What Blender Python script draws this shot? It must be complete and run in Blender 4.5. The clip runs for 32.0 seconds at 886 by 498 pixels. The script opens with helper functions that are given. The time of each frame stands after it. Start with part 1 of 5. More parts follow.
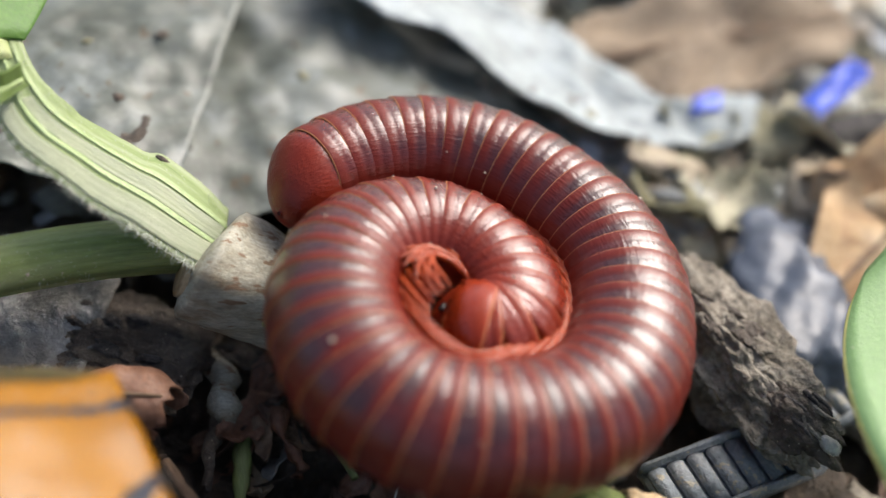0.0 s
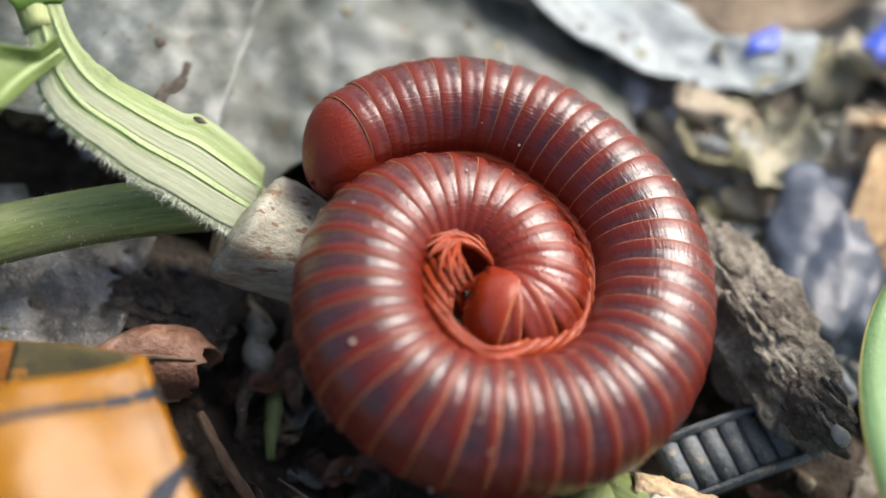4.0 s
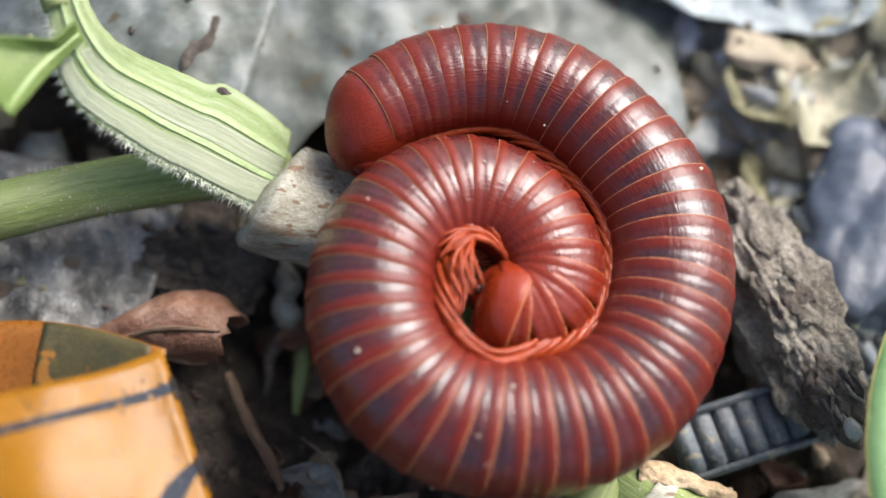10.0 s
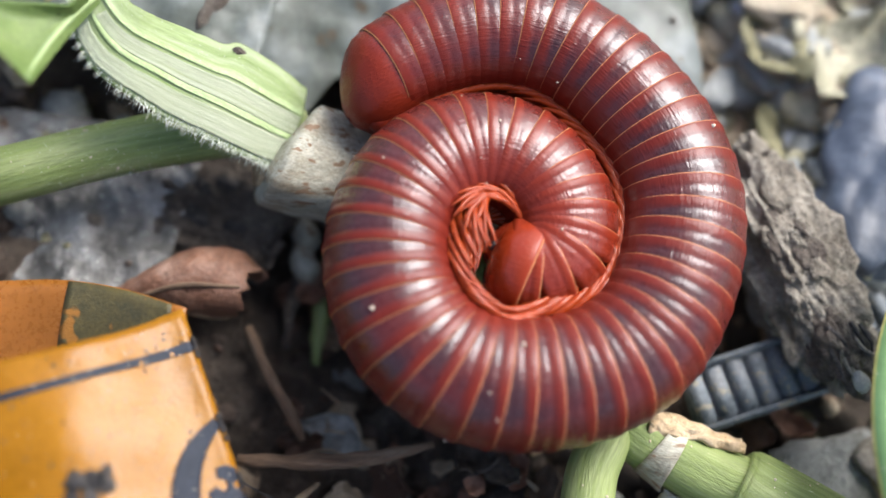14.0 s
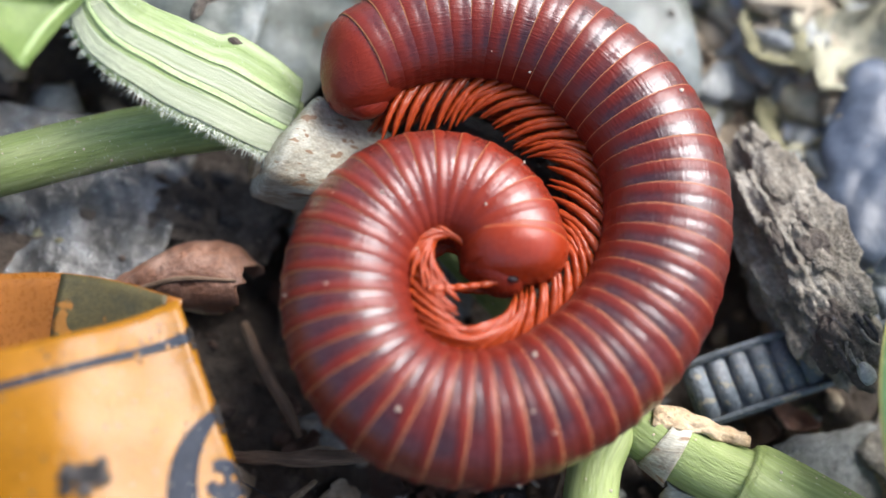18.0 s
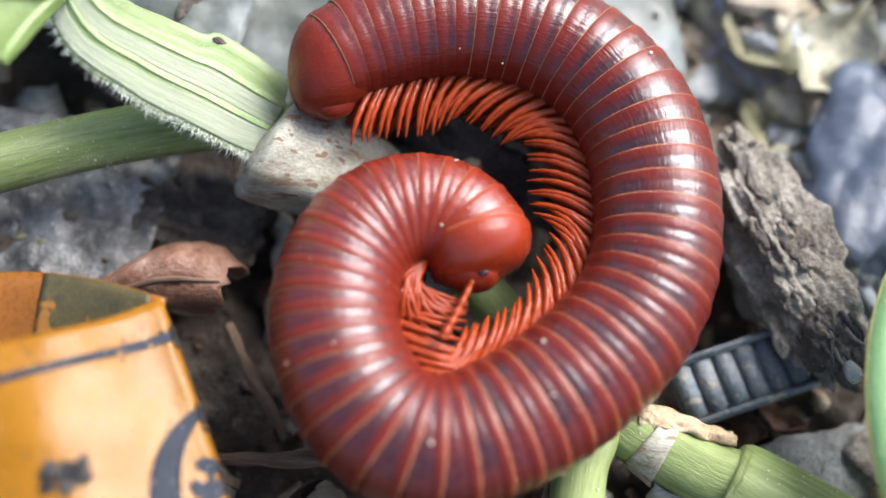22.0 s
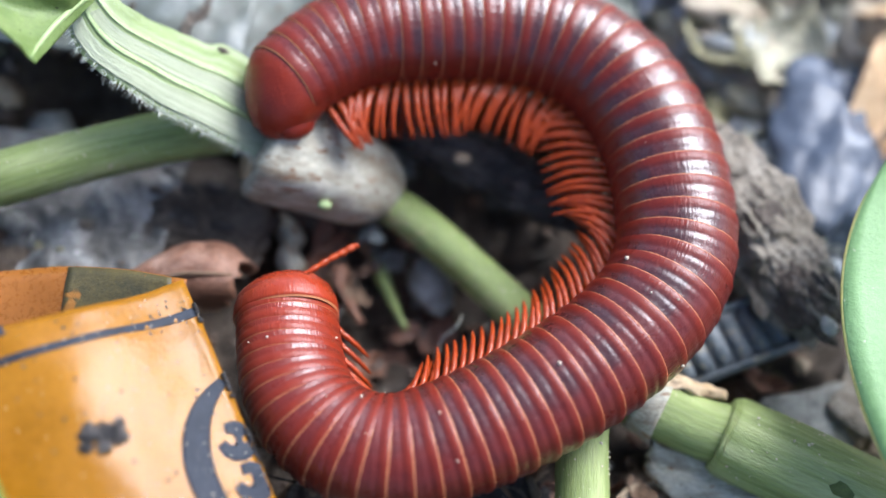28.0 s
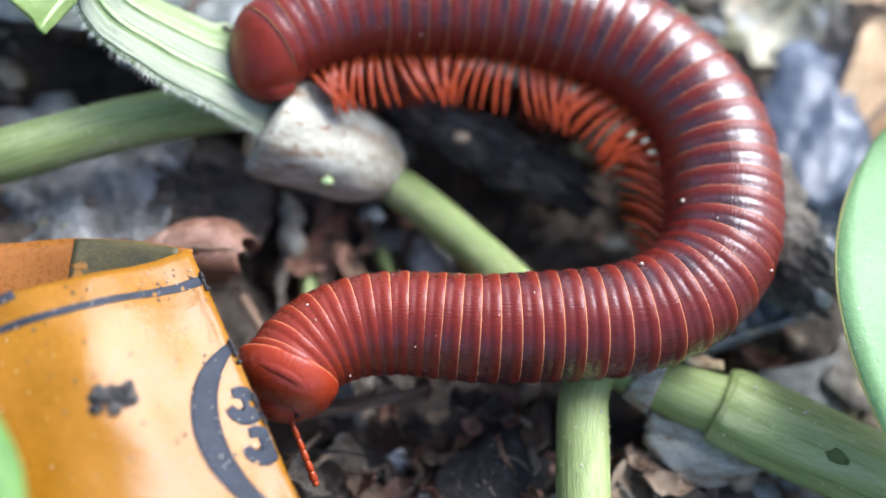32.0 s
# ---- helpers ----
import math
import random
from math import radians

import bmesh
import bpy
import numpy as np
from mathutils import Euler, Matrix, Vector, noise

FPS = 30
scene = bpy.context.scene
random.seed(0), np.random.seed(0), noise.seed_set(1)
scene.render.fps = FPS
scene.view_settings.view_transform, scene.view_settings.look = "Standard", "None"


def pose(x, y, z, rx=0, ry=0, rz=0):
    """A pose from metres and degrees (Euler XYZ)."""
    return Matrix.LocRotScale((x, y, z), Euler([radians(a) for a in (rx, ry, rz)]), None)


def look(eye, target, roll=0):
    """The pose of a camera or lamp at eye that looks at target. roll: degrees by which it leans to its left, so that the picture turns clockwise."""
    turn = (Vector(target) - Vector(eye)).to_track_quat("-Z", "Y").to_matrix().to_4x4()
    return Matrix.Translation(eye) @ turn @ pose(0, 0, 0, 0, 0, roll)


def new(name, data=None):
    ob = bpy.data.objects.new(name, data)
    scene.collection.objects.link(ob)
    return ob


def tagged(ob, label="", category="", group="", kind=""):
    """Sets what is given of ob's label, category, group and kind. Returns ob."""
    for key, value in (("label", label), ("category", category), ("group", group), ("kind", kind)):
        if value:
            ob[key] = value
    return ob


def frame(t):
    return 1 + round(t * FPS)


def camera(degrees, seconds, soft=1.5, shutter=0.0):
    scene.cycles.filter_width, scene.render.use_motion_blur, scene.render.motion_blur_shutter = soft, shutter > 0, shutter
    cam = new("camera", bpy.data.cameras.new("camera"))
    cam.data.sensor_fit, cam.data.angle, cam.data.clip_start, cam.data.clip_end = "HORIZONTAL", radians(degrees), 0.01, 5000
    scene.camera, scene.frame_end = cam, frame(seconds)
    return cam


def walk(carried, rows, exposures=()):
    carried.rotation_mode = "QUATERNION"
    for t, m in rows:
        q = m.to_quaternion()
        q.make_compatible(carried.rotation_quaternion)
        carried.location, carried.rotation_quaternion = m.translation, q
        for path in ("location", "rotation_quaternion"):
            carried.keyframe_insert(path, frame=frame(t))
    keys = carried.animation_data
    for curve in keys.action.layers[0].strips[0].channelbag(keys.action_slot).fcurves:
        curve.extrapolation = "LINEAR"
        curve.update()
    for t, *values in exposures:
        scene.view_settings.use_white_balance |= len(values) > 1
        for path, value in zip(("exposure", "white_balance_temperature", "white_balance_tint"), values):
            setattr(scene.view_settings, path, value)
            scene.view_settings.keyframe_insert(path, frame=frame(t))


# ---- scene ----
MM = 0.001
cam = camera(40.65, 32.0, soft=1.5)
cam.data.dof.use_dof = True
cam.data.dof.focus_distance = 0.0633
cam.data.dof.aperture_fstop = 15.5
# seconds, eye in millimetres, turn in degrees
PATH = [
    (0, -8.52, -41.82, 46.70, 45.04, -11.19, 0.97),
    (0.5, -8.71, -40.24, 49.98, 42.30, -11.29, 2.19),
    (1, -8.19, -38.60, 51.15, 40.04, -10.97, 3.04),
    (1.5, -7.82, -37.29, 51.34, 38.92, -10.83, 3.64),
    (2, -7.91, -37.19, 51.93, 38.24, -10.68, 3.91),
    (2.5, -7.97, -36.94, 52.37, 36.92, -10.29, 4.32),
    (3, -7.97, -35.85, 53.21, 35.90, -10.25, 4.92),
    (3.5, -7.92, -35.26, 53.61, 35.06, -10.28, 5.06),
    (5.5, -7.50, -31.76, 56.15, 29.92, -9.02, 6.76),
    (6, -7.07, -30.86, 56.55, 29.00, -8.86, 7.10),
    (6.5, -7.02, -29.16, 58.07, 27.94, -8.70, 7.68),
    (7, -6.59, -28.58, 58.68, 26.90, -8.20, 7.91),
    (7.5, -6.65, -27.64, 59.10, 25.96, -8.06, 8.10),
    (8, -6.20, -27.12, 58.72, 25.21, -7.67, 8.14),
    (8.5, -6.01, -26.11, 59.66, 24.55, -7.28, 8.60),
    (9, -5.97, -25.55, 59.86, 23.82, -7.29, 8.80),
    (9.5, -5.62, -24.30, 60.78, 22.82, -6.67, 9.20),
    (10, -5.60, -24.09, 60.32, 22.12, -6.62, 9.29),
    (10.5, -5.29, -23.36, 60.46, 21.54, -6.27, 9.40),
    (11, -5.72, -22.10, 62.10, 19.83, -6.00, 9.71),
    (11.5, -5.32, -22.27, 61.92, 18.99, -5.52, 9.74),
    (12, -5.41, -22.36, 61.99, 18.96, -5.29, 9.70),
    (12.5, -5.26, -22.10, 62.14, 18.83, -5.33, 9.61),
    (13, -5.12, -21.45, 62.05, 18.38, -5.17, 9.68),
    (13.5, -5.01, -22.25, 62.06, 18.40, -5.06, 9.61),
    (15.5, -5.82, -23.20, 61.16, 19.00, -5.87, 9.28),
    (16, -5.63, -23.73, 60.98, 19.04, -5.63, 9.20),
    (16.5, -5.99, -24.21, 60.33, 18.85, -5.83, 9.06),
    (17, -5.90, -24.59, 60.37, 19.80, -5.83, 8.92),
    (17.5, -5.81, -23.92, 60.83, 19.76, -6.12, 9.12),
    (18, -5.47, -24.05, 60.43, 19.62, -5.70, 9.07),
    (18.5, -5.81, -25.23, 60.36, 20.19, -5.87, 8.69),
    (19, -6.09, -24.72, 61.15, 19.77, -6.00, 8.85),
    (19.5, -5.27, -24.50, 60.67, 19.97, -5.59, 8.93),
    (20, -5.48, -24.72, 60.67, 20.06, -5.77, 8.81),
    (20.5, -5.18, -24.65, 60.51, 19.90, -5.70, 8.95),
    (21, -5.22, -25.16, 59.85, 20.22, -5.90, 8.78),
    (21.5, -5.04, -25.57, 60.00, 21.14, -6.01, 8.61),
    (22, -5.05, -25.07, 59.89, 20.70, -6.15, 8.75),
    (22.5, -5.19, -25.23, 60.20, 20.84, -6.14, 8.68),
    (23, -5.30, -25.56, 60.12, 21.15, -6.30, 8.55),
    (23.5, -4.85, -26.03, 59.79, 21.62, -6.29, 8.37),
    (24, -4.73, -26.71, 60.31, 22.64, -6.38, 8.20),
    (24.5, -5.27, -28.20, 59.67, 23.29, -6.66, 7.74),
    (25, -5.78, -30.86, 59.09, 25.39, -6.98, 6.92),
    (25.5, -6.48, -32.34, 59.79, 26.49, -7.64, 6.28),
    (27.5, -6.34, -33.06, 61.39, 25.95, -6.76, 5.46),
    (28, -6.36, -33.62, 60.76, 26.44, -6.74, 5.13),
    (28.5, -6.51, -34.29, 62.12, 26.55, -6.88, 5.09),
    (29, -6.70, -34.72, 61.03, 26.53, -6.99, 4.87),
    (29.5, -6.75, -35.50, 61.12, 26.79, -7.10, 4.86),
    (30, -6.80, -36.28, 60.57, 27.32, -7.22, 4.63),
    (30.5, -7.29, -37.52, 58.29, 27.34, -6.91, 4.15),
    (31, -7.12, -36.46, 59.43, 27.46, -7.15, 4.58),
    (31.5, -7.25, -36.75, 59.80, 27.55, -7.36, 4.52),
    (32, -7.10, -36.62, 60.34, 27.54, -7.41, 4.66),
]
walk(cam, [(t, pose(x * MM, y * MM, z * MM, a, b, c)) for t, x, y, z, a, b, c in PATH],
     [(0, 0.5, 6650, 10), (3, 0.52, 6650, 10), (9, 0.62, 6400, 10), (13, 0.68, 6200, 10), (17, 0.78, 6050, 10), (25, 0.92, 5950, 10), (28, 0.87, 5650, 10), (32, 1.02, 5550, 10)])

# ---- light ----
SUN_UP, SUN_ROUND = 48.0, 40.0
world = bpy.data.worlds.new("sky")
scene.world = world
world.use_nodes = True
wn = world.node_tree.nodes
sky = wn.new("ShaderNodeTexSky")
sky.sky_type = "NISHITA"
sky.sun_disc = False
sky.dust_density = 5.0
sky.sun_elevation, sky.sun_rotation = radians(SUN_UP), radians(SUN_ROUND)
wn["Background"].inputs["Strength"].default_value = 0.134
world.node_tree.links.new(sky.outputs["Color"], wn["Background"].inputs["Color"])
sun = new("sun", bpy.data.lights.new("sun", "SUN"))
sun.data.energy, sun.data.angle, sun.data.color = 3.0, radians(36), (1.0, 0.98, 0.965)
sun.matrix_basis = look((math.sin(radians(SUN_ROUND)) * math.cos(radians(SUN_UP)), math.cos(radians(SUN_ROUND)) * math.cos(radians(SUN_UP)), math.sin(radians(SUN_UP))), (0, 0, 0))

# ---- materials ----
def mat(name, cols, scale=0.6, fine=6.0, rough=(0.5, 0.75), bump=0.06, bump_scale=4.0, stretch=(1, 1, 1), uv=False, spec=0.5, metal=0.0,
        speck=None, veins=None, coat=0.0, contrast=0.25, thin=0.0):
    """A procedural surface; scales are per millimetre. cols: dark to light."""
    m = bpy.data.materials.new(name)
    m.use_nodes = True
    n, ln = m.node_tree.nodes, m.node_tree.links.new
    bsdf = n["Principled BSDF"]
    tc, mp, info = n.new("ShaderNodeTexCoord"), n.new("ShaderNodeMapping"), n.new("ShaderNodeObjectInfo")
    k = 1.0 if uv else 1000.0
    mp.inputs["Scale"].default_value = [k * s for s in stretch]
    ln(tc.outputs["UV" if uv else "Object"], mp.inputs["Vector"])
    shift = n.new("ShaderNodeVectorMath")
    shift.operation = "MULTIPLY_ADD"
    ln(info.outputs["Random"], shift.inputs[0])
    shift.inputs[1].default_value = (37, 53, 71)
    ln(mp.outputs["Vector"], shift.inputs[2])

    def noise_of(s, detail=5.0, rgh=0.6, dist=0.0):
        t = n.new("ShaderNodeTexNoise")
        t.inputs["Scale"].default_value, t.inputs["Detail"].default_value = s, detail
        t.inputs["Roughness"].default_value, t.inputs["Distortion"].default_value = rgh, dist
        ln(shift.outputs[0], t.inputs["Vector"])
        return t.outputs["Fac"]

    big, small = noise_of(scale, 6.0, 0.62, 0.4), noise_of(fine, 4.0, 0.65)
    ramp = n.new("ShaderNodeValToRGB")
    el = ramp.color_ramp.elements
    while len(el) < len(cols):
        el.new(0.5)
    for i, c in enumerate(cols):
        el[i].position, el[i].color = 0.3 + 0.4 * i / max(1, len(cols) - 1), (*c, 1)
    ln(big, ramp.inputs["Fac"])
    mix = n.new("ShaderNodeMix")
    mix.data_type, mix.blend_type = "RGBA", "OVERLAY"
    mix.inputs["Factor"].default_value = contrast * 2
    ln(ramp.outputs["Color"], mix.inputs["A"])
    ln(small, mix.inputs["B"])
    colour = mix.outputs["Result"]
    if veins:
        w = n.new("ShaderNodeTexWave")
        w.inputs["Scale"].default_value, w.inputs["Distortion"].default_value = veins[1], 1.5
        w.inputs["Detail"].default_value, w.inputs["Detail Scale"].default_value = 2.0, 0.4
        ln(shift.outputs[0], w.inputs["Vector"])
        vm = n.new("ShaderNodeMix")
        vm.data_type = "RGBA"
        vr = n.new("ShaderNodeMapRange")
        vr.inputs["From Min"].default_value, vr.inputs["From Max"].default_value, vr.inputs["To Max"].default_value = 0.55, 0.95, veins[2]
        ln(w.outputs["Fac"], vr.inputs["Value"])
        ln(vr.outputs["Result"], vm.inputs["Factor"])
        ln(colour, vm.inputs["A"])
        vm.inputs["B"].default_value = (*veins[0], 1)
        colour = vm.outputs["Result"]
    if speck:
        s = noise_of(speck[1], 2.0, 0.5)
        sr = n.new("ShaderNodeMapRange")
        sr.inputs["From Min"].default_value, sr.inputs["From Max"].default_value = speck[2], speck[2] + 0.05
        ln(s, sr.inputs["Value"])
        sm = n.new("ShaderNodeMix")
        sm.data_type = "RGBA"
        ln(sr.outputs["Result"], sm.inputs["Factor"])
        ln(colour, sm.inputs["A"])
        sm.inputs["B"].default_value = (*speck[0], 1)
        colour = sm.outputs["Result"]
    ln(colour, bsdf.inputs["Base Color"])
    rr = n.new("ShaderNodeMapRange")
    rr.inputs["From Min"].default_value, rr.inputs["From Max"].default_value = 0.3, 0.7
    rr.inputs["To Min"].default_value, rr.inputs["To Max"].default_value = rough
    ln(small, rr.inputs["Value"])
    ln(rr.outputs["Result"], bsdf.inputs["Roughness"])
    bsdf.inputs["Specular IOR Level"].default_value, bsdf.inputs["Metallic"].default_value = spec, metal
    bsdf.inputs["Coat Weight"].default_value, bsdf.inputs["Coat Roughness"].default_value = coat, 0.12
    if bump:
        b = n.new("ShaderNodeBump")
        b.inputs["Distance"].default_value, b.inputs["Strength"].default_value = bump * MM, 1.0
        add = n.new("ShaderNodeMath")
        add.operation = "MULTIPLY_ADD"
        ln(noise_of(bump_scale, 6.0, 0.65, 0.6), add.inputs[0])
        add.inputs[1].default_value = 1.4
        ln(small, add.inputs[2])
        ln(add.outputs[0], b.inputs["Height"])
        ln(b.outputs["Normal"], bsdf.inputs["Normal"])
    if thin:
        tr, ms = n.new("ShaderNodeBsdfTranslucent"), n.new("ShaderNodeMixShader")
        ln(colour, tr.inputs["Color"])
        ms.inputs["Fac"].default_value = thin
        ln(bsdf.outputs[0], ms.inputs[1])
        ln(tr.outputs[0], ms.inputs[2])
        ln(ms.outputs[0], n["Material Output"].inputs["Surface"])
    return m


def shell_mat():
    """Millipede shell: brick red, a brown band before a pale golden hem on every ring; the ring's colour slot says how brown."""
    m = bpy.data.materials.new("millipede_shell")
    m.use_nodes = True
    n, ln = m.node_tree.nodes, m.node_tree.links.new
    bsdf = n["Principled BSDF"]
    tc, info, sep, osep = n.new("ShaderNodeTexCoord"), n.new("ShaderNodeObjectInfo"), n.new("ShaderNodeSeparateXYZ"), n.new("ShaderNodeSeparateColor")
    mp = n.new("ShaderNodeMapping")
    mp.inputs["Scale"].default_value = (1000, 1000, 1000)
    ln(tc.outputs["Object"], mp.inputs["Vector"])
    ln(mp.outputs["Vector"], sep.inputs[0])
    ln(info.outputs["Color"], osep.inputs[0])
    shift = n.new("ShaderNodeVectorMath")
    shift.operation = "MULTIPLY_ADD"
    ln(info.outputs["Random"], shift.inputs[0])
    shift.inputs[1].default_value = (37, 53, 71)
    ln(mp.outputs["Vector"], shift.inputs[2])

    def node_noise(scale, stretch, detail=4.0):
        s, t = n.new("ShaderNodeVectorMath"), n.new("ShaderNodeTexNoise")
        s.operation = "MULTIPLY"
        ln(shift.outputs[0], s.inputs[0])
        s.inputs[1].default_value = stretch
        ln(s.outputs[0], t.inputs["Vector"])
        t.inputs["Scale"].default_value, t.inputs["Detail"].default_value = scale, detail
        return t.outputs["Fac"]

    def step(value, lo, hi, a=0.0, b=1.0):
        r = n.new("ShaderNodeMapRange")
        r.interpolation_type = "SMOOTHSTEP"
        for key, v in (("From Min", lo), ("From Max", hi), ("To Min", a), ("To Max", b)):
            r.inputs[key].default_value = v
        ln(value, r.inputs["Value"])
        return r.outputs["Result"]

    def maths(op, a, b):
        q = n.new("ShaderNodeMath")
        q.operation = op
        for i, v in enumerate((a, b)):
            if isinstance(v, (int, float)):
                q.inputs[i].default_value = v
            else:
                ln(v, q.inputs[i])
        return q.outputs[0]

    def blend(fac, a, b):
        q = n.new("ShaderNodeMix")
        q.data_type = "RGBA"
        ln(fac, q.inputs["Factor"])
        for key, v in (("A", a), ("B", b)):
            if isinstance(v, tuple):
                q.inputs[key].default_value = (*v, 1)
            else:
                ln(v, q.inputs[key])
        return q.outputs["Result"]

    x = maths("ADD", sep.outputs["X"], maths("MULTIPLY", maths("SUBTRACT", node_noise(0.9, (1, 1, 1)), 0.5), 0.28))
    band = maths("MULTIPLY", step(x, -0.34, 0.18), maths("MULTIPLY", step(sep.outputs["Z"], -2.6, -0.6), step(sep.outputs["Z"], 2.95, 2.0, 0.4, 1.0)))
    patch = step(node_noise(0.45, (0.5, 1, 1)), 0.36, 0.60)
    dark = maths("MULTIPLY", maths("MULTIPLY", band, maths("ADD", maths("MULTIPLY", patch, 0.5), 0.5)), osep.outputs["Red"])
    red = blend(node_noise(1.3, (1, 1, 1)), (0.105, 0.009, 0.006), (0.185, 0.020, 0.009))
    red = blend(osep.outputs["Green"], red, (0.29, 0.031, 0.007))
    colour = blend(dark, red, (0.05, 0.016, 0.017))
    hem = maths("MULTIPLY", step(sep.outputs["X"], -0.604, -0.632), osep.outputs["Blue"])
    colour = blend(hem, colour, (0.56, 0.25, 0.105))
    ln(colour, bsdf.inputs["Base Color"])
    ln(maths("SUBTRACT", step(node_noise(2.2, (1, 1, 1), 6.0), 0.3, 0.7, 0.30, 0.46), maths("MULTIPLY", band, 0.10)), bsdf.inputs["Roughness"])
    bsdf.inputs["Specular IOR Level"].default_value = 0.24
    ln(maths("ADD", maths("MULTIPLY", band, 0.65), 0.2), bsdf.inputs["Coat Weight"])
    bsdf.inputs["Coat Roughness"].default_value = 0.2
    wrinkle = maths("MULTIPLY", node_noise(9.0, (0.1, 1, 1), 2.0), step(node_noise(0.9, (1, 1, 1)), 0.30, 0.62, 0.25, 1.0))
    b = n.new("ShaderNodeBump")
    b.inputs["Distance"].default_value = 0.042 * MM
    ln(maths("ADD", wrinkle, maths("MULTIPLY", node_noise(14.0, (1, 1, 1)), 0.15)), b.inputs["Height"])
    ln(b.outputs["Normal"], bsdf.inputs["Normal"])
    ln(b.outputs["Normal"], bsdf.inputs["Coat Normal"])
    return m


SHELL = shell_mat()
LEG = mat("millipede_leg", [(0.24, 0.027, 0.004), (0.37, 0.052, 0.007)], 1.5, 8, (0.25, 0.4), 0.02, 8, contrast=0.12, coat=0.35, spec=0.15)
FACE = mat("millipede_head", [(0.20, 0.018, 0.006), (0.28, 0.032, 0.009)], 1.2, 8, (0.2, 0.35), 0.03, 6, contrast=0.12)
EYE_DARK = mat("millipede_eye", [(0.01, 0.004, 0.004), (0.03, 0.008, 0.006)], 3, 12, (0.15, 0.3), 0.03, 12)
GRIT = mat("pale_grit", [(0.55, 0.42, 0.30), (0.75, 0.66, 0.52)], 2, 9, (0.5, 0.8), 0.05, 8)
SOIL = mat("soil", [(0.05, 0.038, 0.028), (0.12, 0.092, 0.068), (0.22, 0.17, 0.125)], 0.35, 3.5, (0.6, 0.95), 0.45, 2.5, contrast=0.4)
STEM = mat("green_stem", [(0.15, 0.205, 0.045), (0.26, 0.325, 0.095), (0.40, 0.44, 0.20)], 0.35, 4, (0.35, 0.6), 0.05, 5, (2.2, 0.25, 1), True,
           speck=((0.62, 0.65, 0.48), 7.0, 0.73), veins=((0.45, 0.52, 0.25), 0.35, 0.14))
PETIOLE = mat("pale_petiole", [(0.25, 0.35, 0.11), (0.37, 0.46, 0.21), (0.48, 0.55, 0.33)], 0.9, 6, (0.4, 0.65), 0.03, 5, (3, 12, 1), True, thin=0.3,
              speck=((0.12, 0.12, 0.08), 22, 0.73))
PITH = mat("white_pith", [(0.38, 0.44, 0.25), (0.51, 0.56, 0.38), (0.61, 0.64, 0.49)], 0.8, 6, (0.45, 0.7), 0.03, 6, (2.5, 9, 1), True, contrast=0.2, thin=0.3, speck=((0.16, 0.15, 0.12), 30, 0.70))
RIB = mat("green_rib", [(0.31, 0.41, 0.16), (0.39, 0.48, 0.24)], 0.6, 5, (0.4, 0.6), 0.03, 5)
HAIR = mat("white_hair", [(0.62, 0.66, 0.52), (0.76, 0.79, 0.68)], 1, 5, (0.4, 0.6), 0.0)
HUSK = mat("papery_husk", [(0.20, 0.15, 0.09), (0.40, 0.375, 0.285), (0.55, 0.545, 0.45)], 0.5, 5.0, (0.45, 0.7), 0.035, 4, (0.4, 1.5, 1.5), False,
           speck=((0.24, 0.15, 0.085), 1.4, 0.60), contrast=0.4)
DRY = mat("dry_husk", [(0.30, 0.19, 0.09), (0.52, 0.38, 0.22), (0.66, 0.52, 0.34)], 0.5, 3, (0.6, 0.85), 0.12, 3, contrast=0.3)
WRAP = mat("orange_film", [(0.23, 0.094, 0.004), (0.30, 0.13, 0.008)], 0.15, 3, (0.14, 0.28), 0.03, 0.9, contrast=0.14, spec=0.24,
           speck=((0.20, 0.11, 0.04), 2.6, 0.70))
WRAP_IN = mat("orange_film_inside", [(0.20, 0.068, 0.006), (0.28, 0.10, 0.012)], 0.2, 3, (0.2, 0.4), 0.012, 1.0, contrast=0.2)
PRINT = mat("blue_black_print", [(0.014, 0.018, 0.027), (0.03, 0.037, 0.052)], 0.8, 5, (0.5, 0.7), 0.02, 5, spec=0.25, speck=((0.5, 0.42, 0.3), 5.0, 0.70))
SMEAR = mat("olive_smear", [(0.035, 0.032, 0.014), (0.10, 0.08, 0.025)], 0.9, 5, (0.3, 0.6), 0.03, 4, contrast=0.4, speck=((0.30, 0.13, 0.02), 0.7, 0.57))
FILM = mat("grey_film", [(0.060, 0.066, 0.048), (0.115, 0.128, 0.108), (0.20, 0.224, 0.218)], 0.22, 1.2, (0.40, 0.56), 0.03, 0.5, contrast=0.35, spec=0.55, speck=((0.10, 0.08, 0.05), 0.9, 0.66))
FOIL = mat("dull_silver_film", [(0.09, 0.085, 0.075), (0.19, 0.185, 0.17), (0.36, 0.365, 0.36)], 0.3, 2, (0.10, 0.32), 0.2, 0.6, metal=0.3, contrast=0.3)
BARK_PALE = mat("grey_brown_bark", [(0.15, 0.125, 0.092), (0.33, 0.29, 0.23), (0.48, 0.435, 0.36)], 0.4, 3, (0.7, 0.95), 0.4, 2.2, (1, 1, 1), contrast=0.45)
BARK_DARK = mat("dark_bark", [(0.016, 0.014, 0.014), (0.05, 0.045, 0.043), (0.14, 0.125, 0.115)], 0.45, 3, (0.45, 0.8), 0.4, 2.4, contrast=0.4, speck=((0.42, 0.36, 0.28), 5.5, 0.68))
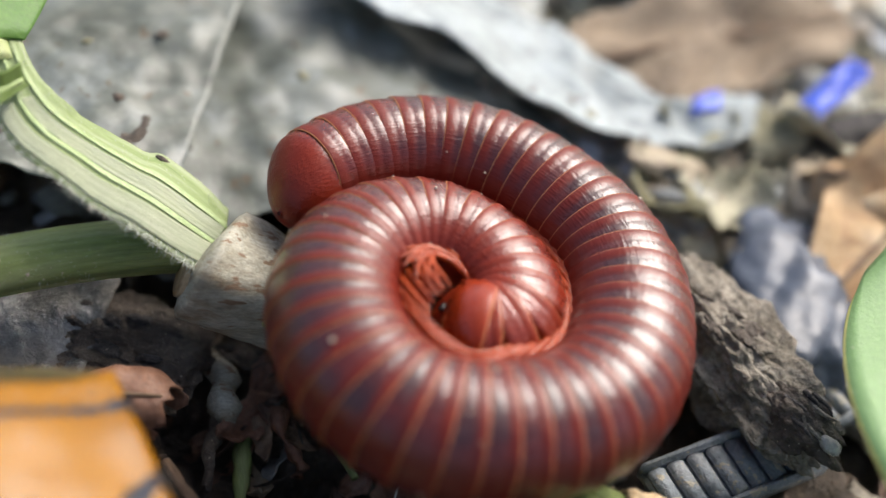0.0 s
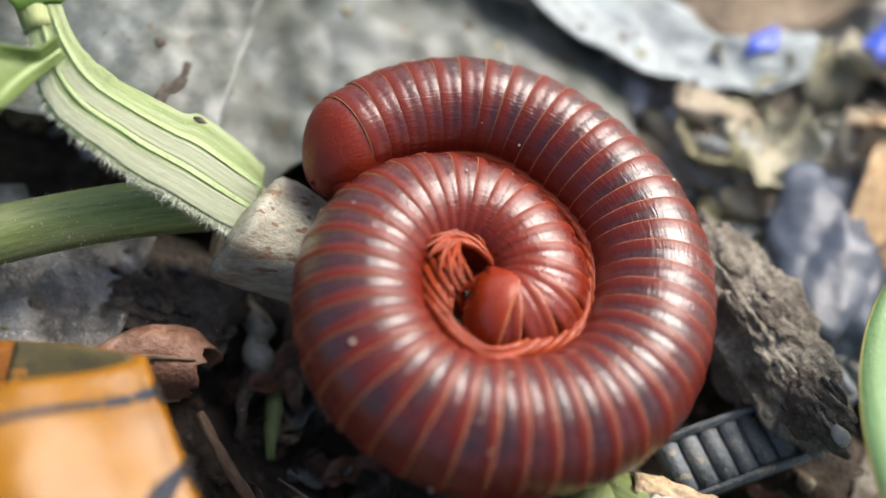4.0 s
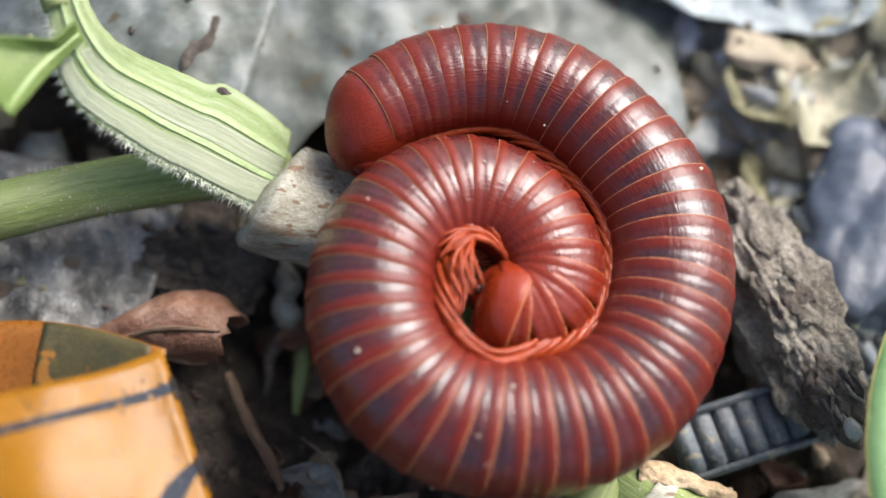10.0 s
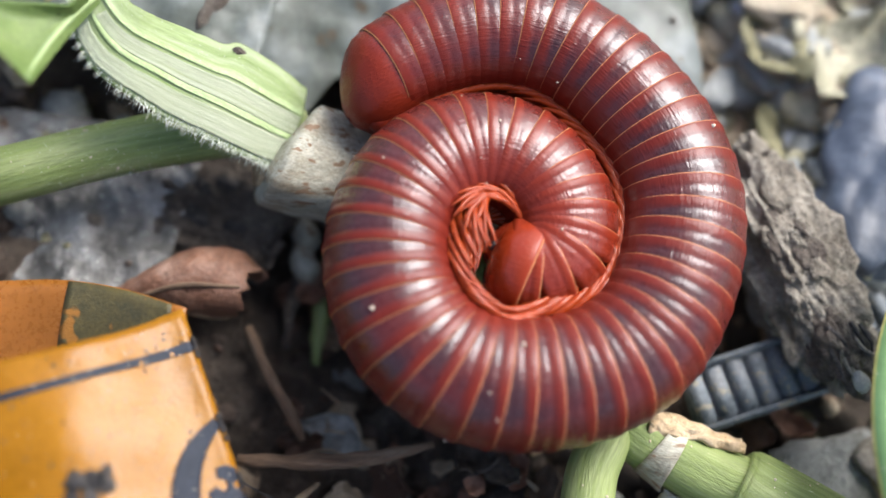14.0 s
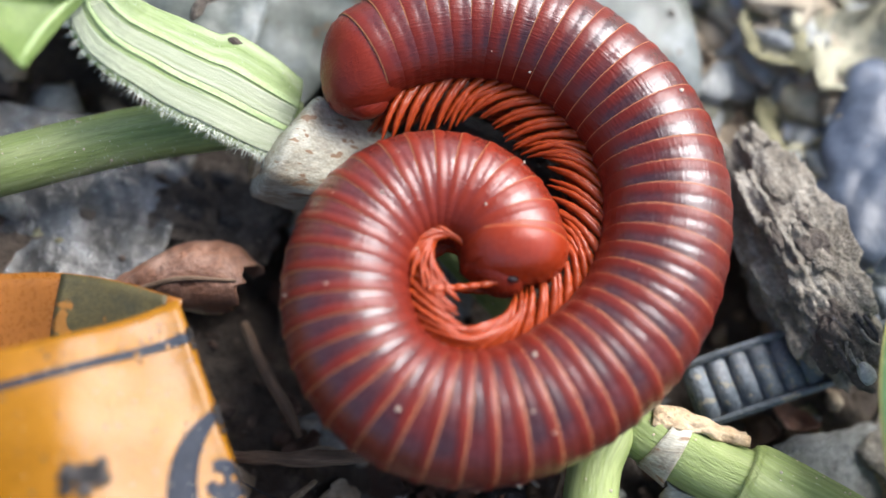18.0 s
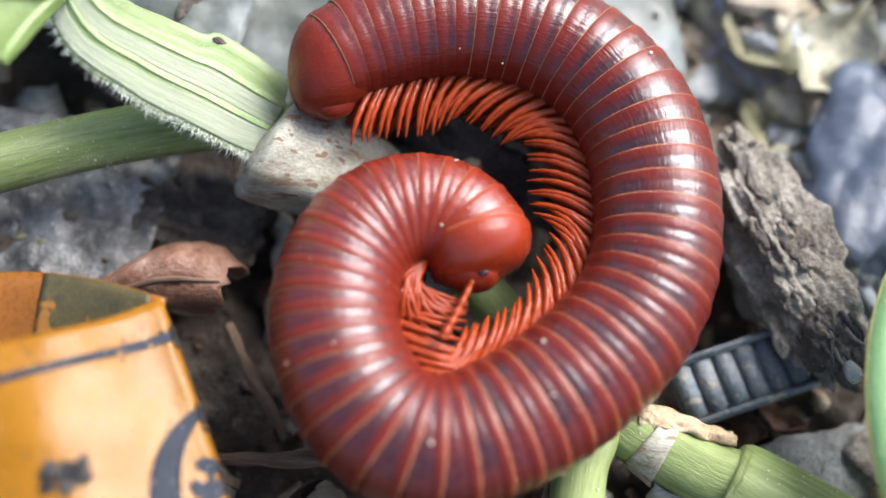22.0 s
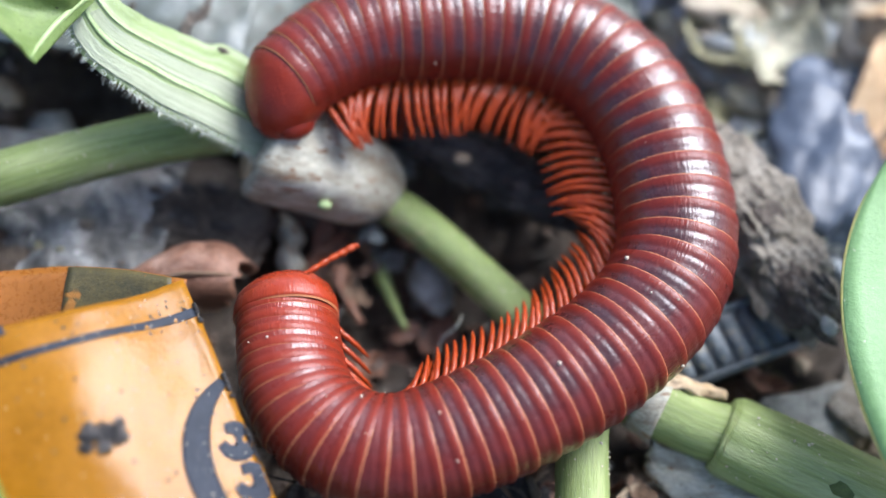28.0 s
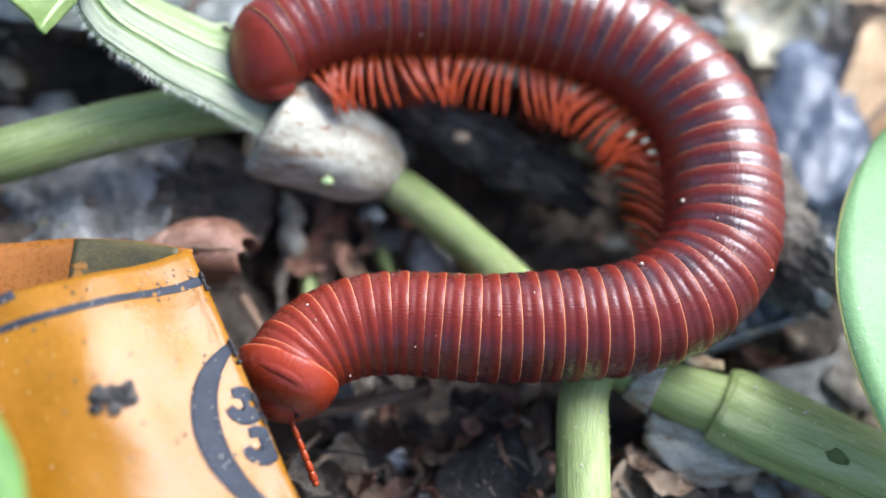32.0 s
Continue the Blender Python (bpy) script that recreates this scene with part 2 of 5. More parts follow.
BARK_MID = mat("brown_bark", [(0.055, 0.042, 0.033), (0.125, 0.10, 0.078), (0.22, 0.185, 0.145)], 0.4, 3, (0.6, 0.9), 0.35, 2.4, contrast=0.4, speck=((0.45, 0.38, 0.3), 5, 0.70))
RUBBER = mat("blue_grey_rubber", [(0.10, 0.12, 0.135), (0.20, 0.225, 0.245), (0.30, 0.31, 0.315)], 0.6, 4, (0.4, 0.65), 0.08, 4, speck=((0.34, 0.31, 0.24), 1.6, 0.60), contrast=0.3)
LEAF = mat("fresh_leaf", [(0.20, 0.36, 0.13), (0.26, 0.44, 0.18)], 0.2, 3, (0.35, 0.55), 0.04, 2.5, contrast=0.12, thin=0.25, speck=((0.5, 0.56, 0.36), 2.5, 0.72))
LEAF_DEEP = mat("deep_green_leaf", [(0.09, 0.22, 0.04), (0.20, 0.36, 0.07)], 0.2, 3, (0.35, 0.55), 0.05, 2.0, contrast=0.15, thin=0.3)
LEAF_LIGHT = mat("light_green_leaf", [(0.13, 0.21, 0.045), (0.23, 0.31, 0.10)], 0.3, 3, (0.35, 0.55), 0.05, 2.0, contrast=0.15, thin=0.3, speck=((0.08, 0.11, 0.03), 2.5, 0.70))
LEAF_EDGE = mat("yellow_leaf_edge", [(0.44, 0.46, 0.12), (0.55, 0.50, 0.16)], 0.5, 3, (0.4, 0.6), 0.0)
DEAD_BROWN = mat("dead_brown_leaf", [(0.13, 0.055, 0.03), (0.26, 0.13, 0.08), (0.40, 0.25, 0.18)], 0.35, 3, (0.3, 0.55), 0.10, 2.5, contrast=0.3, thin=0.1)
DEAD_TAN = mat("dead_tan_leaf", [(0.40, 0.22, 0.10), (0.58, 0.40, 0.22), (0.70, 0.56, 0.38)], 0.18, 1.5, (0.5, 0.75), 0.2, 1.2, contrast=0.25, thin=0.15)
FAR_BROWN = mat("dull_brown_leaf", [(0.15, 0.105, 0.065), (0.29, 0.215, 0.14), (0.40, 0.31, 0.21)], 0.18, 1.5, (0.5, 0.8), 0.2, 1.2, contrast=0.25, thin=0.1)
SLATE = mat("blue_grey_plastic", [(0.03, 0.036, 0.05), (0.068, 0.084, 0.115), (0.13, 0.155, 0.20)], 0.2, 1.2, (0.34, 0.5), 0.04, 0.6, contrast=0.25)
BLUE = mat("blue_plastic", [(0.015, 0.06, 0.50), (0.03, 0.12, 0.70)], 0.3, 2, (0.25, 0.4), 0.08, 1.0, contrast=0.1)
QUARTZ = mat("cloudy_pebble", [(0.16, 0.14, 0.10), (0.30, 0.30, 0.27), (0.42, 0.42, 0.38)], 0.5, 3, (0.2, 0.5), 0.1, 2, contrast=0.3)
STONES = [mat("tan_grit", [(0.22, 0.15, 0.09), (0.42, 0.32, 0.21), (0.55, 0.46, 0.33)], 0.3, 2.5, (0.5, 0.85), 0.2, 2, contrast=0.3),
          mat("grey_grit", [(0.14, 0.14, 0.12), (0.30, 0.30, 0.27), (0.46, 0.46, 0.42)], 0.3, 2.5, (0.5, 0.85), 0.2, 2, contrast=0.3),
          mat("olive_grit", [(0.14, 0.13, 0.06), (0.27, 0.25, 0.14), (0.40, 0.38, 0.24)], 0.3, 2.5, (0.5, 0.85), 0.2, 2, contrast=0.3),
          mat("white_grit", [(0.45, 0.46, 0.46), (0.62, 0.63, 0.63), (0.78, 0.78, 0.77)], 0.3, 2.5, (0.3, 0.6), 0.15, 2, contrast=0.2)]
PALE = [mat("pale_tan_litter", [(0.32, 0.255, 0.17), (0.46, 0.39, 0.28), (0.57, 0.50, 0.39)], 0.3, 2.5, (0.5, 0.85), 0.2, 2, contrast=0.3),
        mat("pale_grey_litter", [(0.27, 0.285, 0.265), (0.41, 0.425, 0.40), (0.53, 0.55, 0.53)], 0.3, 2.5, (0.4, 0.8), 0.2, 2, contrast=0.3),
        mat("pale_olive_litter", [(0.25, 0.235, 0.14), (0.44, 0.415, 0.29), (0.58, 0.555, 0.43)], 0.22, 1.6, (0.5, 0.85), 0.2, 2, contrast=0.4),
        mat("bluish_white_litter", [(0.46, 0.49, 0.52), (0.64, 0.67, 0.70), (0.80, 0.82, 0.84)], 0.3, 2.5, (0.2, 0.5), 0.15, 2, contrast=0.2)]
PALE_FILM = mat("bluish_white_film", [(0.20, 0.23, 0.225), (0.30, 0.34, 0.345), (0.42, 0.47, 0.48)], 0.25, 1.5, (0.5, 0.65), 0.04, 0.5, contrast=0.35, spec=0.4)
CRUMB = mat("dark_crumb", [(0.045, 0.033, 0.024), (0.115, 0.082, 0.06), (0.23, 0.165, 0.12)], 0.5, 4, (0.6, 0.95), 0.2, 3, contrast=0.35)
TWIG = mat("twig", [(0.10, 0.06, 0.035), (0.22, 0.14, 0.085), (0.34, 0.25, 0.17)], 0.6, 4, (0.55, 0.85), 0.12, 4, (2, 0.3, 1), True, contrast=0.3)
CHIP_RED = mat("reddish_leaf_scrap", [(0.075, 0.042, 0.028), (0.19, 0.11, 0.07)], 0.4, 3, (0.45, 0.75), 0.12, 2.5, contrast=0.3)


# ---- mesh helpers; all in millimetres ----
def mesh(name, verts, faces, uvs=None):
    me = bpy.data.meshes.new(name)
    me.from_pydata([(x * MM, y * MM, z * MM) for x, y, z in verts], [], faces)
    me.polygons.foreach_set("use_smooth", [True] * len(me.polygons))
    if uvs:
        layer = me.uv_layers.new(name="uv")
        for loop in me.loops:
            layer.data[loop.index].uv = uvs[loop.vertex_index]
    me.update()
    return me


def put(name, me, material, parent=None, label=""):
    """One mesh object, under a thing or a part when parent is given; the mesh is in the world's millimetres."""
    if not me.materials:
        me.materials.append(material)
    ob = new(name, me)
    if parent:
        ob.parent = parent
        if not parent.parent:
            ob.matrix_parent_inverse = Matrix.Translation(-parent.location)
    if label:
        ob["label"] = label
    return ob


def thing(name, at, label, category, group=""):
    ob = new(name)
    ob.empty_display_size = 0.002
    ob.location = Vector(at) * MM
    return tagged(ob, label, category, group)


def single(name, me, material, label, category, group="", kind=""):
    return tagged(put(name, me, material), label, category, group, kind)


def join(parts):
    verts, faces, uvs = [], [], []
    for v, f, *u in parts:
        b = len(verts)
        verts += v
        faces += [[i + b for i in q] for q in f]
        uvs += u[0] if u else [(p[0], p[1]) for p in v]
    return verts, faces, uvs


def smooth_line(pts, steps=6):
    """Catmull-Rom through points of any dimension."""
    p = [Vector(q) for q in pts]
    p = [2 * p[0] - p[1]] + p + [2 * p[-1] - p[-2]]
    out = []
    for i in range(1, len(p) - 2):
        for j in range(steps):
            u = j / steps
            out.append(0.5 * (2 * p[i] + (p[i + 1] - p[i - 1]) * u + (2 * p[i - 1] - 5 * p[i] + 4 * p[i + 1] - p[i + 2]) * u * u
                              + (3 * p[i] - p[i - 1] - 3 * p[i + 1] + p[i + 2]) * u ** 3))
    out.append(p[-2])
    return out


def tube(pts, radii, seg=16, steps=6, flat=1.0, rough=0.0, ridges=0, ridge=0.0, seed=0):
    """A swept round body with closed ends. flat: height over width."""
    line = smooth_line([(*p, r) for p, r in zip(pts, radii)], steps) if len(pts) > 2 else [Vector((*p, r)) for p, r in zip(pts, radii)]
    verts, faces, uvs, run = [], [], [], 0.0
    for i, q in enumerate(line):
        c, r = Vector(q[:3]), q[3]
        d = (Vector(line[min(i + 1, len(line) - 1)][:3]) - Vector(line[max(i - 1, 0)][:3])).normalized()
        side = d.cross(Vector((0, 0, 1)))
        side = side.normalized() if side.length > 1e-4 else Vector((1, 0, 0))
        up = side.cross(d)
        if i:
            run += (c - Vector(line[i - 1][:3])).length
        for j in range(seg):
            a = 2 * math.pi * j / seg
            k = r * (1 + ridge * math.cos(ridges * a))
            v = c + side * (k * math.cos(a)) + up * (k * flat * math.sin(a))
            if rough:
                v += (v - c).normalized() * rough * noise.noise(Vector((v.x, v.y, v.z + seed * 9)) * 0.9)
            verts.append(tuple(v))
            uvs.append((a * r, run))
    for i in range(len(line) - 1):
        for j in range(seg):
            k = (j + 1) % seg
            faces.append([i * seg + j, i * seg + k, (i + 1) * seg + k, (i + 1) * seg + j])
    faces += [list(range(seg))[::-1], [(len(line) - 1) * seg + j for j in range(seg)]]
    return verts, faces, uvs


def sheet(place, nu, nv, thick=0.12):
    """A thin body from place(u, v), u and v from 0 to 1, with thickness and a rim."""
    top = [[Vector(place(i / nu, j / nv)) for j in range(nv + 1)] for i in range(nu + 1)]
    verts, faces, uvs = [], [], []
    for side in (0, 1):
        for i in range(nu + 1):
            for j in range(nv + 1):
                a = top[min(i + 1, nu)][j] - top[max(i - 1, 0)][j]
                b = top[i][min(j + 1, nv)] - top[i][max(j - 1, 0)]
                nrm = a.cross(b)
                nrm = nrm.normalized() if nrm.length > 1e-9 else Vector((0, 0, 1))
                verts.append(tuple(top[i][j] - nrm * thick * side))
                uvs.append((i / nu, j / nv))
    w, half = nv + 1, (nu + 1) * (nv + 1)
    for i in range(nu):
        for j in range(nv):
            q = [i * w + j, (i + 1) * w + j, (i + 1) * w + j + 1, i * w + j + 1]
            faces += [q, [v + half for v in q[::-1]]]
    rim = [i * w for i in range(nu)] + [nu * w + j for j in range(nv)] + [i * w + nv for i in range(nu, 0, -1)] + [j for j in range(nv, 0, -1)]
    for a, b in zip(rim, rim[1:] + rim[:1]):
        faces.append([b, a, a + half, b + half])
    return verts, faces, uvs


def rumple(p, amp, scale, seed=0.0):
    """A height from folded noise, for crumpled film and litter."""
    q = Vector((p[0] * scale + seed, p[1] * scale - seed, seed * 0.37))
    return amp * (noise.noise(q) + 0.5 * abs(noise.noise(q * 2.3)) + 0.25 * noise.noise(q * 5.1))


ICO = {}


def ico(level):
    if level not in ICO:
        bm = bmesh.new()
        bmesh.ops.create_icosphere(bm, subdivisions=level, radius=1.0)
        ICO[level] = ([tuple(v.co) for v in bm.verts], [[v.index for v in f.verts] for f in bm.faces])
        bm.free()
    return ICO[level]


def chunk(centre, size, turn=(0, 0, 0), level=3, rough=0.25, scale=1.2, seed=0, fibre=0.0, square=0.0, grain=0.0):
    """A broken lump: an uneven body with facets; fibre: ridges along its length."""
    rot, c, s = Euler([radians(a) for a in turn]).to_matrix(), Vector(centre), Vector(size)
    verts = []
    for v in ico(level)[0]:
        p = Vector(v)
        if square:
            m = max(abs(p.x), abs(p.y), abs(p.z))
            p = p.lerp(p / m, square)
        k = 1 + rough * (noise.noise(p * scale + Vector((seed * 7.1, 0, 0))) + 0.5 * noise.noise(p * scale * 2.7 + Vector((0, seed * 3.3, 0))))
        p = Vector((p.x * s.x * k, p.y * s.y * k, p.z * s.z * k))
        if fibre:
            f = noise.noise(Vector((p.x * 0.25, p.y * 1.6, p.z * 1.6 + seed)))
            f += 0.6 * noise.noise(Vector((p.x * 0.5, p.y * 3.4, p.z * 3.4 + seed)))
            p *= 1 + fibre * f
            p.x += fibre * 3 * f * abs(v[0]) ** 3
        if grain:
            q = Vector((p.x * 0.7, p.y * 1.5, p.z * 1.5 + seed))
            p += p.normalized() * grain * (noise.noise(q) + 0.8 * noise.noise(q * 2.4) + 0.5 * noise.noise(q * 5.0) - 0.6 * abs(noise.noise(q * 1.2)))
        verts.append(tuple(c + rot @ p))
    return verts, ico(level)[1]


# ---- ground ----
def ground_height(x, y):
    r = math.hypot(x, y)
    near = max(0.0, 1 - r / 90)
    z = -8.5 + rumple((x, y), 2.0 + 1.5 * near, 0.16, 3.1) + rumple((x, y), 0.5, 0.7, 8.0)
    z += 3.5 * (1 - math.exp(-max(0, r - 16) / 14))
    hole = math.exp(-((x + 3) / 9) ** 2 - ((y + 4) / 7) ** 2)
    return z - 3.0 * hole


def build_ground():
    radii = [0.6 + 0.8 * i for i in range(84)]
    while radii[-1] < 4.0e5:
        radii.append(radii[-1] * 1.3)
    seg, verts, faces = 180, [(0, 0, ground_height(0, 0))], []
    for r in radii:
        for j in range(seg):
            a = 2 * math.pi * j / seg
            x, y = r * math.cos(a), r * math.sin(a)
            verts.append((x, y, ground_height(x, y) if r < 2000 else -5.0))
    faces += [[0, 1 + j, 1 + (j + 1) % seg] for j in range(seg)]
    for i in range(len(radii) - 1):
        b = 1 + i * seg
        faces += [[b + j, b + seg + j, b + seg + (j + 1) % seg, b + (j + 1) % seg] for j in range(seg)]
    single("ground", mesh("ground", verts, faces), SOIL, "dark damp soil under a layer of plant litter", "ground", kind="structure")


build_ground()


def build_litter():
    """Countless crumbs of soil, leaf and grit all over the ground."""
    rng = random.Random(5)
    kinds = (("soil_crumbs", CRUMB, 1500, 0.25, 0.8, 62), ("tan_grit_grains", STONES[0], 420, 0.3, 1.5, 75), ("grey_grit_grains", STONES[1], 420, 0.3, 1.6, 75),
             ("olive_litter_grains", STONES[2], 320, 0.3, 1.5, 75), ("reddish_leaf_crumbs", CHIP_RED, 260, 0.3, 1.0, 60), ("pale_grit_grains", STONES[3], 110, 0.2, 0.8, 70))
    for name, material, count, lo, hi, reach in kinds:
        some = []
        for i in range(count):
            while True:
                x, y = rng.uniform(-reach, reach), rng.uniform(-0.5 * reach, reach)
                far = math.hypot(x, y)
                hole = -15 < x < 8 and -16 < y < 6
                if name in ("soil_crumbs", "reddish_leaf_crumbs"):
                    if rng.random() < 0.1 or not (x + 0.9 * y > 22 and (x > 8 or y > 12)):
                        break
                elif (not hole and not (x + 0.9 * y > 24 and (x > 9 or y > 12))) or rng.random() < 0.08:
                    break
            s = rng.uniform(lo, hi) * (1.0 if far < 25 else 1.5)
            size = (s * rng.uniform(0.7, 1.3), s * rng.uniform(0.5, 1.0), s * rng.uniform(0.25, 0.7))
            some.append(chunk((x, y, ground_height(x, y) + 0.3 * size[2]), size, [rng.uniform(-40, 40), rng.uniform(-40, 40), rng.uniform(0, 360)], 1, 0.5, 1.3, i))
        single(name, mesh(name, *join(some)), material, {"soil_crumbs": "loose dark crumbs of soil and rotted plant"}.get(name, name.replace("_", " ") + " strewn over the soil"),
               "litter", kind="stuff")


build_litter()


def build_pale_litter():
    """The paler, drier litter that lies behind and to the east of the hollow."""
    rng = random.Random(77)
    for name, material, count in (("dry_tan_flakes", PALE[0], 1300), ("dry_grey_flakes", PALE[1], 1200), ("dry_olive_flakes", PALE[2], 1000), ("dry_white_flakes", PALE[3], 130)):
        some = []
        for i in range(count):
            while True:
                x, y = rng.uniform(6, 62), rng.uniform(3, 62)
                if x + 0.9 * y > 24 and (x > 12 or y > 12):
                    break
            s = rng.uniform(0.6, 2.8)
            some.append(chunk((x, y, ground_height(x, y) + 2.15 + rng.uniform(0, 0.2)), (s * 1.2, s * rng.uniform(0.4, 0.8), s * 0.13), [rng.uniform(-14, 14), rng.uniform(-14, 14), rng.uniform(0, 360)], 1, 0.45, 1.4, i + 400))
        single(name, mesh(name, *join(some)), material, name.replace("_", " ") + " of weathered plant and mud", "litter", kind="stuff")


build_pale_litter()


def build_mud():
    """A dry pale crust over the soil behind the hollow."""
    def crust(u, v):
        x, y = 5 + 85 * u ** 1.6 + 4 * noise.noise(Vector((v * 9, 1, 2))), 5 + 95 * v ** 1.6 + 4 * noise.noise(Vector((u * 9, 5, 2)))
        edge = min(1.0, max(0.0, (x + 0.9 * y - 15) / 4), max(0.0, (x - 7.5 + max(0, y - 10)) / 3))
        return Vector((x, y, ground_height(x, y) - 1.2 + 3.5 * edge + 0.25 * noise.noise(Vector((x * 0.8, y * 0.8, 4))) + 0.12 * noise.noise(Vector((x * 2.2, y * 2.2, 6)))))
    single("mud_crust", mesh("mud_crust", *sheet(crust, 110, 110, 0.1)), PALE[2], "dry pale olive-tan crust of mud over the soil", "mud", kind="stuff")


build_mud()


# ---- the creeping plant ----
def build_plant():
    plant = thing("creeping_plant", (-10, 1, -8), "creeping green plant with jointed stems and a husk-wrapped node", "plant")
    put("stem", mesh("stem_west", *tube([(-46, -9, -4), (-38, -5.5, -2.4), (-29.2, -2.1, -1.4), (-23.1, 0.8, -1), (-18.6, 2.7, -0.8), (-14.8, 4.0, -0.9), (-12.0, 4.6, -1.4)],
                                        [1.5, 1.5, 1.6, 1.55, 1.55, 1.5, 1.3], 24)), STEM, plant, "smooth green stem")
    put("stem_joint", mesh("stem_joint", *tube([(-30.6, -2.9, -1.6), (-29.4, -2.3, -1.5), (-28.4, -1.8, -1.4)], [1.65, 1.95, 1.65], 20)), STEM, plant, "swollen yellowish joint")
    put("stem", mesh("stem_middle", *tube([(-8, 3.2, -4.2), (-5.2, 2.3, -4.6), (-2.6, 0.7, -4.6), (0.8, -2, -4.4), (4.4, -5.2, -3.8), (8.2, -8.4, -2.6), (12.5, -10.2, -2.4), (15.2, -10.9, -2.3)],
                                          [1.0, 1.25, 1.3, 1.3, 1.35, 1.5, 1.7, 1.8], 24)), STEM, plant, "dusty green stem")
    sheath = put("stem", mesh("stem_east", *tube([(14.9, -10.85, -2.15), (15.7, -11.15, -2.1), (19, -12.4, -1.8), (24.5, -14.4, -1.6), (32, -17, -2), (44, -21, -4)],
                                                 [2.12, 2.38, 2.4, 2.3, 2.2, 2.0], 28, ridges=9, ridge=0.03)), STEM, plant, "thick ribbed green stem")
    put("bite_mark", mesh("bite_mark", *chunk((21.2, -14.1, 0.28), (1.1, 0.6, 0.25), (24, 8, -18), 2, 0.3, 1.5, 4)), mat("bitten_green", [(0.05, 0.08, 0.015), (0.16, 0.2, 0.05)], 1, 5, (0.5, 0.8), 0.1, 4), sheath,
        "dark brown-green hole in the stem")
    put("stem", mesh("stem_south", *tube([(8.2, -7.5, -3.4), (7.4, -10, -1.6), (6.9, -12, -1.5), (7.0, -16, -1.5), (7.3, -22, -2.0), (8, -34, -5)],
                                         [1.2, 1.35, 1.42, 1.48, 1.5, 1.4], 24)), STEM, plant, "upright pale green stem")
    rng = random.Random(29)
    specks = []
    for line, r, count in (([(-5.2, 2.3, -4.6), (-2.6, 0.7, -4.6), (0.8, -2, -4.4), (4.4, -5.2, -3.8)], 1.29, 110), ([(-38, -5.5, -2.4), (-29.2, -2.1, -1.4), (-23.1, 0.8, -1), (-18.6, 2.6, -0.9)], 1.53, 110),
                           ([(15.6, -11.1, -2.1), (19, -12.4, -1.8), (24.5, -14.4, -1.6)], 2.37, 70), ([(6.9, -12, -1.5), (7.0, -16, -1.5), (7.3, -22, -2.0)], 1.45, 40), ([(8.2, -8.4, -2.6), (12.5, -10.2, -2.4), (15.2, -10.9, -2.3)], 1.66, 30)):
        pts = smooth_line(line, 8)
        for i in range(count):
            k = rng.uniform(0, len(pts) - 1.01)
            a, b = Vector(pts[int(k)]), Vector(pts[int(k) + 1])
            d = (b - a).normalized()
            side = d.cross(Vector((0, 0, 1))).normalized()
            turn = rng.uniform(0.1, 3.0)
            specks.append(chunk(a.lerp(b, k % 1) + (side * math.cos(turn) + side.cross(d) * math.sin(turn)) * r, [rng.uniform(0.02, 0.06) * rng.choice((1, 1, 1.7))] * 3, (0, 0, 0), 1, 0.4, 1.5, i))
    tagged(put("dust_specks", mesh("dust_specks", *join(specks)), GRIT, plant, "fine pale specks of dust"), kind="stuff")
    # the petiole: a broad flat strip of pale pith between green ribs, raised towards its leaf
    spine = smooth_line([(-12.4, 4.2, -0.2, 2.6), (-13.6, 4.25, 0.7, 2.85), (-16.0, 4.45, 2.3, 3.0), (-18.8, 4.65, 3.7, 2.85), (-21.5, 5.0, 5.4, 2.3), (-23.3, 6.8, 6.4, 1.35), (-24.9, 9.8, 7.0, 0.9)], 8)

    def strip(u, v, lift=0.0):
        """u along the petiole from the node, v across it from its hairy edge."""
        k = min(u, 0.9999) * (len(spine) - 1)
        q = spine[int(k)].lerp(spine[int(k) + 1], k % 1)
        d = (Vector(spine[min(int(k) + 2, len(spine) - 1)][:3]) - Vector(spine[max(int(k) - 1, 0)][:3])).normalized()
        side = d.cross(Vector((0, 0, 1))).normalized()
        up = side.cross(d)
        w = q[3] * (1.0 if v < 0.5 or u < 0.36 else 1.0 - 0.16 * min(1.0, (u - 0.36) / 0.03))
        w += 0.05 * noise.noise(Vector((u * 30, v * 2, 3)))
        high = 0.42 * math.sqrt(max(0.0, 1 - (2 * v - 1) ** 2)) + 0.07 * math.exp(-((v - 0.34) / 0.06) ** 2) + 0.09 * math.exp(-((v - 0.63) / 0.07) ** 2)
        high += 0.025 * noise.noise(Vector((u * 7, v * 40, 5)))
        return Vector(q[:3]) + side * w * (2 * v - 1) + up * (high + lift)

    pet = put("petiole", mesh("petiole", *sheet(lambda u, v: strip(u, v), 60, 40, -0.45)), PETIOLE, plant, "flat pale yellow-green hairy petiole")
    for v0, v1 in ((0.05, 0.31), (0.37, 0.60)):
        put("pith", mesh("pith", *sheet(lambda u, v: strip(0.02 + 0.74 * u, v0 + (v1 - v0) * v * (1 - 0.25 * u), 0.035), 48, 12, 0.06)), PITH, pet, "whitish fibrous strip of pith")
    for v0, v1 in ((0.31, 0.37), (0.605, 0.665)):
        put("rib", mesh("rib", *sheet(lambda u, v: strip(0.01 + 0.9 * u, v0 + (v1 - v0) * v, 0.03), 48, 6, 0.04)), RIB, pet, "raised light green rib")
